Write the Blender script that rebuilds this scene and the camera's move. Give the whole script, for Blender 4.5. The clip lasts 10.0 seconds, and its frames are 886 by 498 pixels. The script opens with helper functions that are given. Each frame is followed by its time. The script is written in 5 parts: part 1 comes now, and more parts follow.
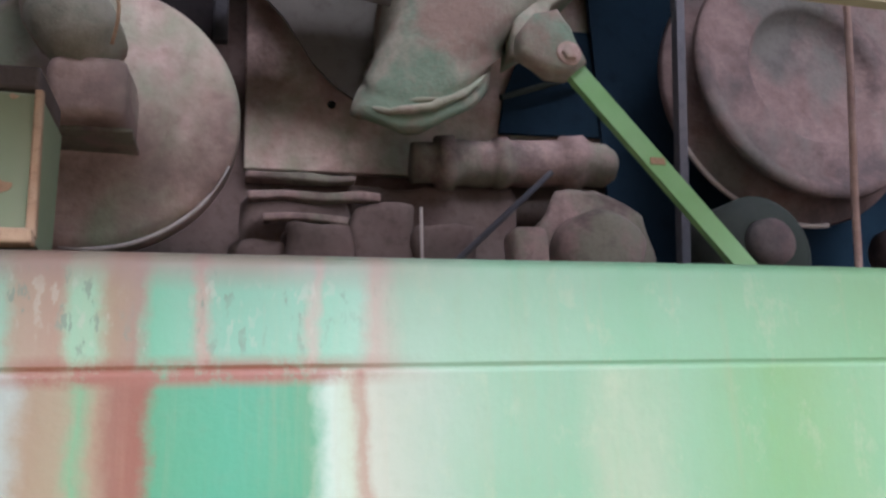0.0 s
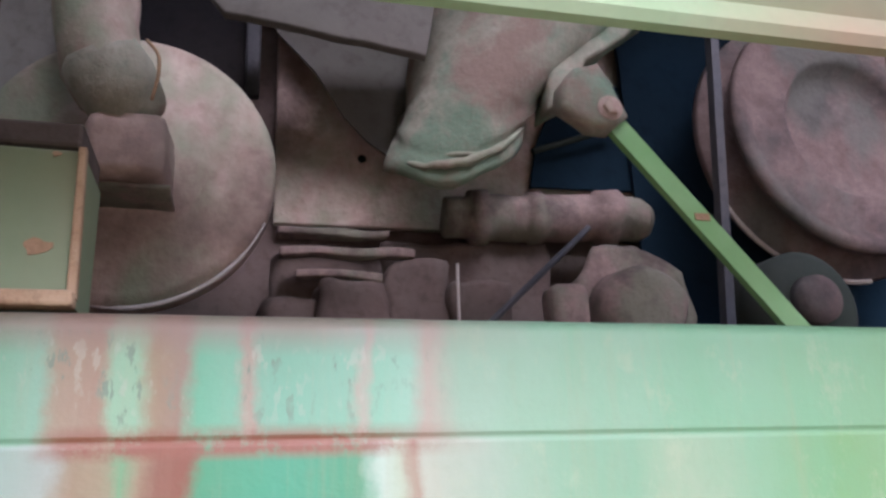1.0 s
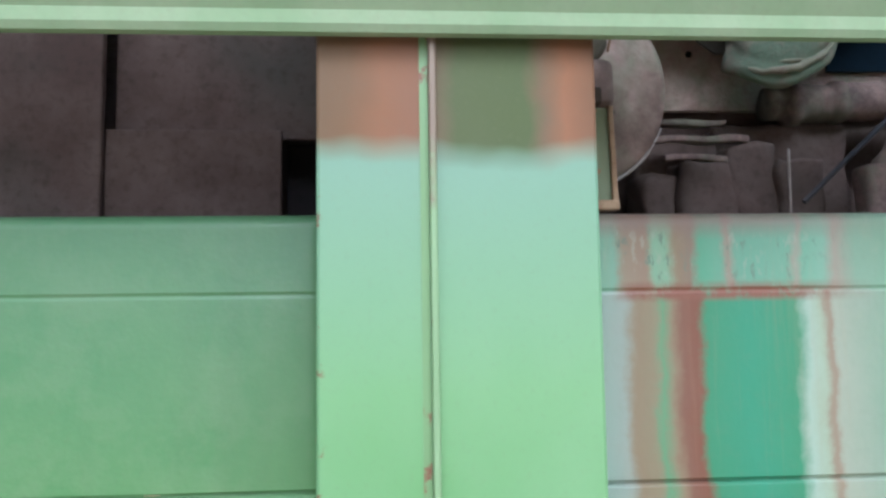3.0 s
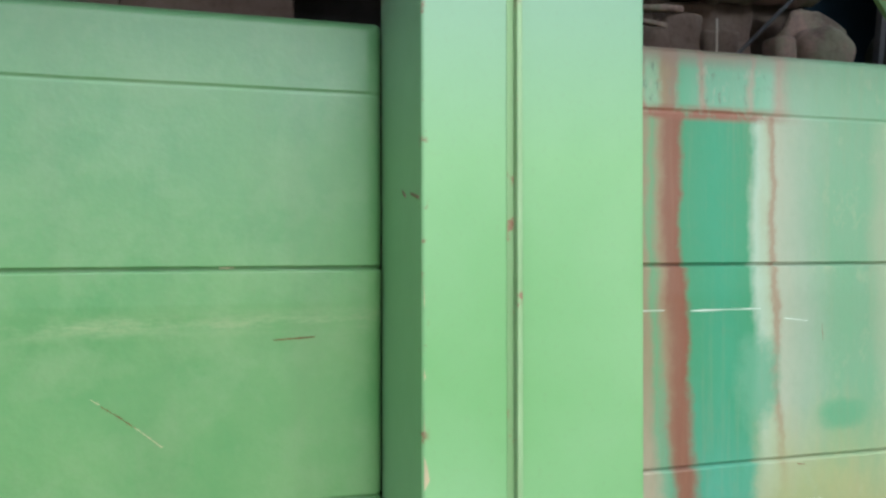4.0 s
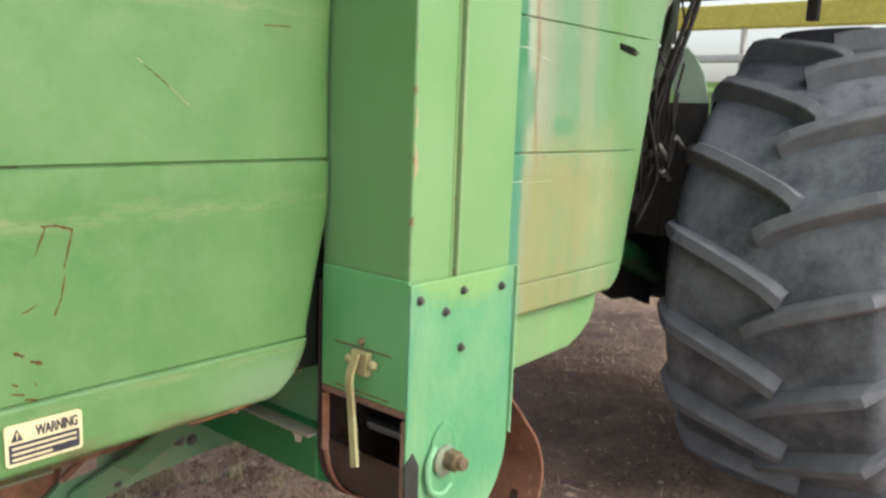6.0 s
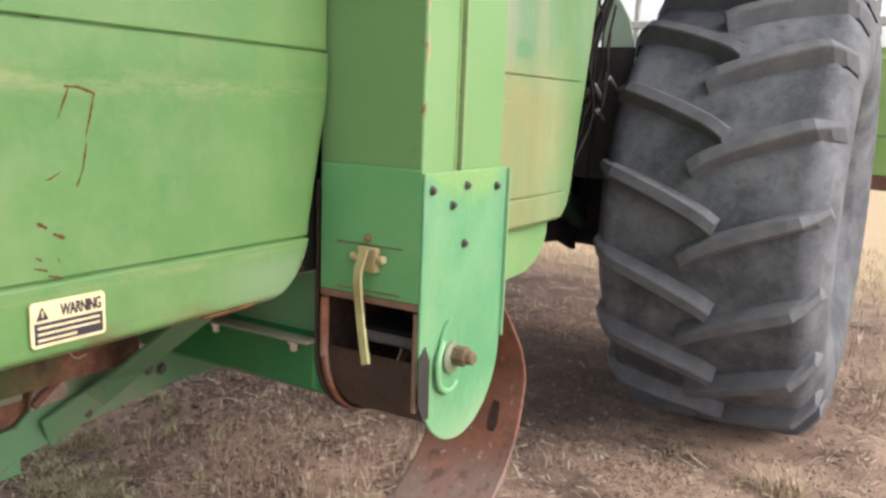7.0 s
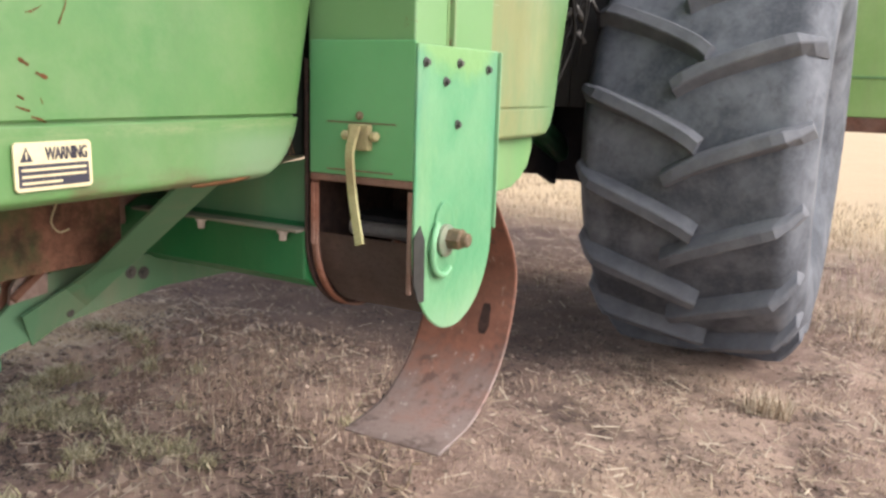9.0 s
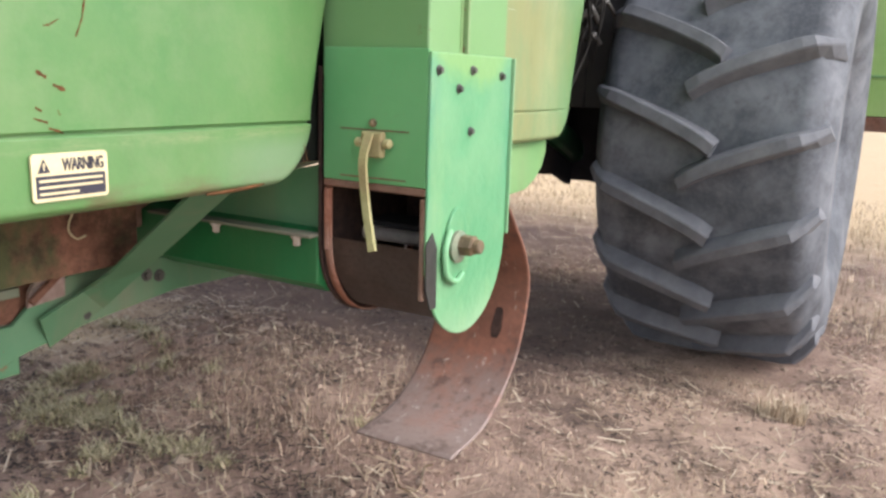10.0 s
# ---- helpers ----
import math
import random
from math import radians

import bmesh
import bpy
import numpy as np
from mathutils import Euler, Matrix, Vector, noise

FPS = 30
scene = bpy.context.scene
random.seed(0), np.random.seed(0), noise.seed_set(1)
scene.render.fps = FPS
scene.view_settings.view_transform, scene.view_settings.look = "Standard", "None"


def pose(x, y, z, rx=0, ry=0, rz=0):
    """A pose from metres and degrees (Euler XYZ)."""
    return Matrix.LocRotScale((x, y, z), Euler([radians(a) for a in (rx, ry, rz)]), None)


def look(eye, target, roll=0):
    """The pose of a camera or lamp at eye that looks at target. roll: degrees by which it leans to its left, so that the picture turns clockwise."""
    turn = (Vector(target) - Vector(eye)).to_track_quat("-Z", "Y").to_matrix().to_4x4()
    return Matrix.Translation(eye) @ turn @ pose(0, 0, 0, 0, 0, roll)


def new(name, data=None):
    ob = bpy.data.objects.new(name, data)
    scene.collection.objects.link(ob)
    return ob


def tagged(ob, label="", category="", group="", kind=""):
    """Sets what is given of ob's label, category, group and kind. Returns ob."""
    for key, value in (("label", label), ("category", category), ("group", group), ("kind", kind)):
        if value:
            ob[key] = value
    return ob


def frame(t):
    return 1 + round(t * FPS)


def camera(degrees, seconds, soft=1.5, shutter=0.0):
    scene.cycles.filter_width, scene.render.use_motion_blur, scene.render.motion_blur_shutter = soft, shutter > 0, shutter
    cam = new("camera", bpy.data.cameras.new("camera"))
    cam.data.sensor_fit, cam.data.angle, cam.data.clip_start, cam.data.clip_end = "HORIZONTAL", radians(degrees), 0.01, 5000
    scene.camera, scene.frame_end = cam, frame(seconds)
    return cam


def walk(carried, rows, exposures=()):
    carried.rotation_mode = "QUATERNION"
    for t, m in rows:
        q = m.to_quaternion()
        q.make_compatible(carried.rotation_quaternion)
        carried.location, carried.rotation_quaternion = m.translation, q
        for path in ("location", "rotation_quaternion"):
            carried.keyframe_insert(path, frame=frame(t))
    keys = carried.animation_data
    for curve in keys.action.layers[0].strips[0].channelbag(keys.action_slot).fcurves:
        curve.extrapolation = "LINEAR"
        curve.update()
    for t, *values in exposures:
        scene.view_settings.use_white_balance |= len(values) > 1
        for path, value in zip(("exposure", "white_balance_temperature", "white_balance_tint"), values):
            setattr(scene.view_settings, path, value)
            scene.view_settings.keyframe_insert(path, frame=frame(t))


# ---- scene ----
cam = camera(57.4, 10.0, soft=2.7)
PATH = [
    (0, (0.087, -0.737, 1.871), (0.574, 1.129, 2.4), -2.6),
    (0.5, (0.096, -0.707, 1.885), (0.602, 1.125, 2.506), -2.9),
    (1, (0.051, -0.702, 1.892), (0.52, 1.132, 2.538), -2.5),
    (1.5, (-0.063, -0.722, 1.896), (0.244, 1.153, 2.52), -1.5),
    (2, (-0.203, -0.758, 1.912), (-0.057, 1.166, 2.437), -0.9),
    (2.2, (-0.258, -0.8, 1.918), (-0.146, 1.142, 2.384), -0.9),
    (3.3, (-0.497, -1.174, 1.92), (-0.296, 0.814, 1.997), -1.0),
    (3.5, (-0.561, -1.193, 1.873), (-0.279, 0.787, 1.891), -0.7),
    (4, (-0.759, -1.191, 1.736), (-0.187, 0.726, 1.733), -0.1),
    (4.5, (-0.97, -1.208, 1.675), (-0.031, 0.555, 1.576), 1.1),
    (5, (-1.247, -1.314, 1.584), (-0.024, 0.256, 1.382), 2.5),
    (5.3, (-1.348, -1.307, 1.53), (-0.021, 0.171, 1.296), 2.3),
    (5.5, (-1.421, -1.276, 1.512), (-0.027, 0.131, 1.232), 2.2),
    (6, (-1.574, -1.195, 1.469), (-0.062, 0.07, 1.129), 2.2),
    (6.2, (-1.621, -1.137, 1.445), (-0.05, 0.051, 1.099), 2.3),
    (7.5, (-1.761, -0.995, 1.167), (-0.052, -0.019, 0.812), 2.3),
    (8, (-1.76, -0.987, 1.108), (-0.039, -0.038, 0.737), 2.5),
    (8.5, (-1.759, -0.981, 1.078), (-0.039, -0.037, 0.692), 2.0),
    (9, (-1.76, -0.977, 1.084), (-0.042, -0.036, 0.68), 1.8),
    (9.5, (-1.757, -0.98, 1.084), (-0.045, -0.031, 0.677), 1.6),
    (10, (-1.759, -0.983, 1.107), (-0.062, -0.01, 0.69), 1.9),
]
EXPOSURES = [(0, 0.14, 5550, 24), (1.0, 0.2, 5550, 27), (1.5, 0.12, 5550, 28), (2.0, -0.22, 5450, 20), (2.2, -0.2, 5250, 16), (3.5, -0.26, 5200, 8), (4.5, -0.24, 6050, -1), (5.5, -0.2, 6200, 4), (6, -0.16, 6650, 8), (7.5, -0.04, 6850, 14), (10, 0.08, 6400, 13)]
walk(cam, [(t, look(eye, target, roll)) for t, eye, target, roll in PATH], EXPOSURES)

# ---------- world, sun ----------
world = bpy.data.worlds.new("overcast_sky")
scene.world = world
world.use_nodes = True
wn, wl = world.node_tree.nodes, world.node_tree.links
sky = wn.new("ShaderNodeTexSky")
sky.sky_type = "NISHITA"
sky.sun_disc = False
sky.sun_elevation = radians(41)
sky.sun_rotation = radians(174)
sky.air_density, sky.dust_density = 1.0, 4.0
haze = wn.new("ShaderNodeHueSaturation")
haze.inputs["Saturation"].default_value = 0.4
wl.new(sky.outputs[0], haze.inputs["Color"])
wl.new(haze.outputs[0], wn["Background"].inputs["Color"])
wn["Background"].inputs["Strength"].default_value = 0.375

sun_data = bpy.data.lights.new("sun", "SUN")
sun_data.energy = 0.46
sun_data.angle = radians(25)
sun_data.color = (1.0, 0.96, 0.9)
sun = new("sun", sun_data)
sun.matrix_world = look((0.1 * 9, -0.92 * 9, 9 * 0.8), (0, 0, 0))


# ---------- material helpers ----------
def node(nt, kind, *plugs, **sets):
    n = nt.nodes.new(kind)
    for k, v in sets.items():
        if k == "op":
            n.operation = v
        elif k == "blend":
            n.blend_type = v
    for i, v in plugs:
        sock = n.inputs[i]
        if isinstance(v, bpy.types.NodeSocket):
            nt.links.new(v, sock)
        else:
            sock.default_value = v
    return n


class Mat:
    """A principled material with small helpers for its node tree."""

    def __init__(self, name, rough=0.6, metal=0.0):
        self.m = bpy.data.materials.new(name)
        self.m.use_nodes = True
        self.nt = self.m.node_tree
        self.b = self.nt.nodes["Principled BSDF"]
        self.b.inputs["Roughness"].default_value = rough
        self.b.inputs["Metallic"].default_value = metal
        self.co = self.nt.nodes.new("ShaderNodeTexCoord").outputs["Object"]

    def noise(self, scale, detail=4.0, rough=0.6, stretch=None, distort=0.0):
        co = self.co
        if stretch:
            co = node(self.nt, "ShaderNodeMapping", (0, co), (3, stretch)).outputs[0]
        return node(self.nt, "ShaderNodeTexNoise", ("Vector", co), ("Scale", scale), ("Detail", detail),
                    ("Roughness", rough), ("Distortion", distort)).outputs["Fac"]

    def rng(self, v, a, b, lo=0.0, hi=1.0):
        n = node(self.nt, "ShaderNodeMapRange", (0, v), (1, a), (2, b), (3, lo), (4, hi))
        n.clamp = True
        return n.outputs[0]

    def mul(self, a, b):
        return node(self.nt, "ShaderNodeMath", (0, a), (1, b), op="MULTIPLY").outputs[0]

    def add(self, a, b):
        return node(self.nt, "ShaderNodeMath", (0, a), (1, b), op="ADD").outputs[0]

    def mix(self, f, a, b):
        n = self.nt.nodes.new("ShaderNodeMix")
        n.data_type = "RGBA"
        for s, v in ((n.inputs[0], f), (n.inputs[6], a), (n.inputs[7], b)):
            if isinstance(v, bpy.types.NodeSocket):
                self.nt.links.new(v, s)
            else:
                s.default_value = (*v, 1) if isinstance(v, tuple) else v
        return n.outputs[2]

    def ramp(self, v, stops):
        n = self.nt.nodes.new("ShaderNodeValToRGB")
        self.nt.links.new(v, n.inputs[0])
        e = n.color_ramp.elements
        while len(e) < len(stops):
            e.new(0.5)
        for el, (p, c) in zip(e, stops):
            el.position, el.color = p, (*c, 1)
        return n.outputs[0]

    def tone(self, c, sat, val):
        return node(self.nt, "ShaderNodeHueSaturation", ("Color", c), ("Saturation", sat), ("Value", val)).outputs[0]

    def xyz(self):
        return node(self.nt, "ShaderNodeSeparateXYZ", (0, self.co)).outputs

    def color(self, c):
        self.nt.links.new(c, self.b.inputs["Base Color"])
        return self

    def rough(self, r):
        self.nt.links.new(r, self.b.inputs["Roughness"])
        return self

    def bump(self, h, strength=0.3, dist=0.01):
        n = node(self.nt, "ShaderNodeBump", ("Height", h), ("Strength", strength), ("Distance", dist))
        self.nt.links.new(n.outputs[0], self.b.inputs["Normal"])
        return self


def paint(name, base, faded, dirt=(0.22, 0.19, 0.12), rust=0.0, rough=0.42, dirt_amount=0.35):
    """Old enamel: cloudy fading, vertical runs of dirt, pin-point chips and some rust."""
    k = Mat(name, rough)
    cloud = k.noise(3.1, 5, 0.65)
    runs = k.noise(7.0, 4, 0.6, (1.0, 1.0, 0.12))
    fine = k.noise(160, 3, 0.6)
    c = k.mix(k.rng(cloud, 0.35, 0.68), base, faded)
    c = k.mix(k.mul(k.rng(runs, 0.5, 0.8), dirt_amount), c, dirt)
    c = k.mix(k.mul(k.rng(fine, 0.55, 0.8), 0.18), c, dirt)
    if rust:
        chips = k.rng(k.noise(22, 6, 0.7), 0.72 - 0.16 * rust, 0.80 - 0.16 * rust)
        c = k.mix(chips, c, (0.16, 0.06, 0.03))
    k.color(c)
    k.rough(k.rng(k.add(cloud, k.mul(fine, 0.4)), 0.4, 1.0, rough - 0.08, rough + 0.25))
    k.bump(k.add(k.mul(cloud, 0.6), k.mul(fine, 0.05)), 0.12, 0.02)
    return k.m


GREEN, PALE, TEAL = (0.105, 0.265, 0.095), (0.17, 0.32, 0.13), (0.07, 0.265, 0.13)
BEIGE, CHALK, RUST, BROWN = (0.345, 0.375, 0.185), (0.38, 0.45, 0.31), (0.215, 0.09, 0.055), (0.275, 0.205, 0.12)

m_green = paint("faded_green_paint", GREEN, PALE)
m_teal = paint("repainted_green", (0.125, 0.37, 0.18), (0.215, 0.43, 0.25), rust=0.15, rough=0.35)
m_deep = paint("deep_green_paint", (0.004, 0.105, 0.028), (0.012, 0.14, 0.045), dirt_amount=0.12)
m_cover = paint("cover_plate_green", (0.080, 0.275, 0.105), (0.115, 0.32, 0.14), rust=0.3, dirt_amount=0.2)
m_dull = paint("dusty_green_paint", (0.11, 0.15, 0.10), (0.19, 0.19, 0.145), dirt=(0.24, 0.18, 0.15), rust=0.2, rough=0.65, dirt_amount=0.7)
def make_rib():
    k = Mat("chipped_rib_paint", 0.5)
    x, y, z = k.xyz()
    cloud, chips = k.noise(5, 5, 0.65), k.noise(24, 6, 0.75)
    c = k.mix(k.rng(cloud, 0.35, 0.68), (0.15, 0.25, 0.105), (0.21, 0.31, 0.155))
    c = k.mix(k.rng(chips, 0.58, 0.64), c, (0.17, 0.085, 0.05))
    c = k.mix(k.rng(k.add(z, k.mul(k.add(chips, -0.5), 0.25)), 2.03, 2.13), c, (0.17, 0.122, 0.078))
    k.color(c)
    k.bump(chips, 0.2, 0.004)
    return k.m


m_rib = make_rib()
m_seam = paint("stained_seam_paint", (0.13, 0.23, 0.09), (0.16, 0.27, 0.11), rust=1.0)


def make_beam():
    k = Mat("pale_green_upper_paint", 0.8)
    k.b.inputs["Specular IOR Level"].default_value = 0.2
    x, y, z = k.xyz()
    cloud, fine = k.noise(4, 5, 0.65), k.noise(130, 3, 0.6)
    c = k.mix(k.rng(cloud, 0.35, 0.68), (0.19, 0.275, 0.145), (0.26, 0.32, 0.195))
    worn = k.mul(k.mul(k.rng(k.add(x, k.mul(cloud, 0.3)), 0.50, 0.66), k.rng(x, 0.86, 0.78)), k.rng(z, 2.30, 2.245))
    c = k.mix(k.mul(worn, 0.85), c, (0.31, 0.175, 0.115))
    # Right end painted darker to hold back the sun's brightness there.
    c = k.mix(k.mul(k.rng(x, 0.3, 0.7), 0.8), c, (0.15, 0.175, 0.11))
    c = k.mix(k.mul(k.rng(fine, 0.5, 0.8), 0.2), c, (0.2, 0.18, 0.12))
    k.color(c)
    k.bump(cloud, 0.15, 0.02)
    return k.m


m_beam = make_beam()


def rusty(name, a, b, c, rough=0.85, scale=9.0):
    k = Mat(name, rough)
    k.b.inputs["Specular IOR Level"].default_value = 0.5 if rough < 0.75 else 0.15
    n1, n2, n3 = k.noise(scale, 6, 0.65), k.noise(scale * 9, 4, 0.6), k.noise(scale * 0.35, 3)
    col = k.mix(k.rng(n1, 0.38, 0.64), a, b)
    col = k.mix(k.rng(n3, 0.45, 0.7), col, c)
    col = k.mix(k.mul(k.rng(n2, 0.5, 0.75), 0.5), col, tuple(v * 0.5 for v in a))
    k.color(col)
    k.bump(k.add(n1, k.mul(n2, 0.4)), 0.35, 0.006)
    return k.m


def caked(name, a, b, olive, dark, scale=6.0):
    """Thick uneven dust over steel: pink-brown cake, olive bare paint and dark oily patches."""
    k = Mat(name, 0.92)
    k.b.inputs["Specular IOR Level"].default_value = 0.15
    big, mid, fine = k.noise(scale, 5, 0.65), k.noise(scale * 3.7, 5, 0.7), k.noise(scale * 18, 3, 0.6)
    c = k.mix(k.rng(mid, 0.34, 0.66), a, b)
    c = k.mix(k.mul(k.rng(k.noise(scale * 0.8, 4, 0.65, (1.0, 1.0, 0.7)), 0.45, 0.58), 0.9), c, olive)
    c = k.mix(k.mul(k.rng(big, 0.50, 0.64), 0.85), c, dark)
    c = k.mix(k.mul(k.rng(fine, 0.52, 0.75), 0.3), c, dark)
    k.color(c)
    k.bump(k.add(k.add(big, k.mul(mid, 0.7)), k.mul(fine, 0.15)), 0.28, 0.02)
    return k.m


m_redrust = rusty("red_brown_rust", (0.20, 0.085, 0.055), (0.32, 0.16, 0.115), (0.25, 0.17, 0.14), 0.8, 14.0)
m_floor = rusty("dusty_worn_floor", (0.10, 0.065, 0.058), (0.20, 0.15, 0.135), (0.16, 0.14, 0.135), 0.55, 12.0)
# Dark rust; on the boot walls the colour also carries the inside's shade.
m_worn = rusty("worn_rust_and_shade", (0.035, 0.024, 0.022), (0.075, 0.046, 0.038), (0.05, 0.035, 0.03), 0.9, 40.0)
m_rust = rusty("brown_rust", (0.13, 0.062, 0.042), (0.22, 0.118, 0.083), (0.19, 0.135, 0.112))
m_dust = caked("dust_caked_steel", (0.36, 0.255, 0.215), (0.50, 0.385, 0.325), (0.25, 0.29, 0.20), (0.20, 0.145, 0.125), 5.0)
m_pulley = caked("brown_pulley_steel", (0.125, 0.086, 0.078), (0.19, 0.137, 0.124), (0.108, 0.108, 0.095), (0.064, 0.053, 0.053), 6.0)
m_greysheet = rusty("grey_dusty_sheet", (0.12, 0.105, 0.095), (0.17, 0.15, 0.133), (0.14, 0.14, 0.118), 0.9, 4.0)
m_palegrey = rusty("pale_grey_dusty_sheet", (0.24, 0.22, 0.20), (0.32, 0.30, 0.27), (0.27, 0.27, 0.24), 0.9, 4.0)
m_can = caked("grey_green_caked_paint", (0.22, 0.22, 0.165), (0.32, 0.295, 0.23), (0.15, 0.215, 0.15), (0.23, 0.155, 0.125), 8.0)
m_dust_dark = rusty("dark_dusty_steel", (0.105, 0.072, 0.062), (0.16, 0.118, 0.102), (0.085, 0.08, 0.068), 0.9, 7.0)
m_dust_mid = caked("brown_caked_steel", (0.20, 0.142, 0.125), (0.30, 0.222, 0.195), (0.18, 0.18, 0.135), (0.09, 0.07, 0.064), 9.0)
# Near black: the shade of the unlit interior is part of this colour.
m_void = rusty("unlit_grimy_interior", (0.018, 0.016, 0.017), (0.035, 0.028, 0.026), (0.02, 0.022, 0.028), 0.95, 3.0)
# Shade of the open gaps, put into a blue-black colour.
m_blue = rusty("blue_black_shade", (0.007, 0.019, 0.033), (0.010, 0.026, 0.043), (0.008, 0.018, 0.028), 0.95, 3.0)
m_steel = rusty("worn_steel", (0.42, 0.38, 0.35), (0.55, 0.52, 0.48), (0.33, 0.27, 0.23), 0.45, 14.0)
m_strap = rusty("worn_olive_strap", (0.30, 0.29, 0.14), (0.42, 0.39, 0.21), (0.27, 0.19, 0.11), 0.6, 20.0)
def make_door():
    k = Mat("rust_polished_plate", 0.5)
    x, y, z = k.xyz()
    n1, n2 = k.noise(8, 6, 0.7), k.noise(70, 4, 0.65)
    c = k.mix(k.rng(n1, 0.38, 0.64), (0.14, 0.062, 0.043), (0.27, 0.12, 0.08))
    c = k.mix(k.mul(k.rng(k.add(z, k.mul(k.add(n1, -0.5), 0.3)), 0.46, 0.33), 0.85), c, (0.24, 0.195, 0.178))
    c = k.mix(k.mul(k.rng(n2, 0.5, 0.7), 0.35), c, (0.11, 0.065, 0.045))
    c = k.mix(k.mul(k.rng(k.noise(15, 4, 0.65), 0.56, 0.66), 0.7), c, (0.09, 0.06, 0.05))
    c = k.mix(k.mul(k.rng(k.noise(34, 5, 0.75, (1.0, 1.0, 0.3)), 0.60, 0.68), 0.6), c, (0.50, 0.46, 0.42))
    k.color(c)
    k.rough(k.rng(n1, 0.3, 0.7, 0.35, 0.7))
    k.bump(k.add(n1, k.mul(n2, 0.3)), 0.25, 0.006)
    return k.m


m_door = make_door()
m_bolt = rusty("rusty_bolt", (0.10, 0.07, 0.04), (0.22, 0.15, 0.09), (0.12, 0.10, 0.07), 0.7, 40.0)
m_hose = rusty("black_hose_rubber", (0.010, 0.010, 0.010), (0.028, 0.026, 0.024), (0.016, 0.016, 0.016), 0.75, 12.0)


def make_rubber():
    k = Mat("dusty_tyre_rubber", 0.75)
    big, fine, grime = k.noise(4.0, 5, 0.65), k.noise(70, 4, 0.65), k.noise(11.0, 5, 0.7)
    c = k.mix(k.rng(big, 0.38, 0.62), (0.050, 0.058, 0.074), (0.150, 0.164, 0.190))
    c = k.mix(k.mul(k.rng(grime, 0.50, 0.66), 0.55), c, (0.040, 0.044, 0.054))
    c = k.mix(k.mul(k.rng(fine, 0.45, 0.75), 0.3), c, (0.165, 0.175, 0.20))
    k.color(c)
    k.bump(k.add(k.mul(big, 0.5), k.mul(fine, 0.3)), 0.25, 0.006)
    return k.m


m_rubber = make_rubber()


def make_lug():
    k = Mat("worn_lug_rubber", 0.8)
    big, fine = k.noise(6.0, 5, 0.65), k.noise(90, 4, 0.65)
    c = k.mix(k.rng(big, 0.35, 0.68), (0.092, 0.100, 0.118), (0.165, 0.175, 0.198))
    c = k.mix(k.mul(k.rng(fine, 0.45, 0.75), 0.35), c, (0.10, 0.096, 0.095))
    k.color(c)
    k.bump(fine, 0.3, 0.004)
    return k.m


m_lug = make_lug()


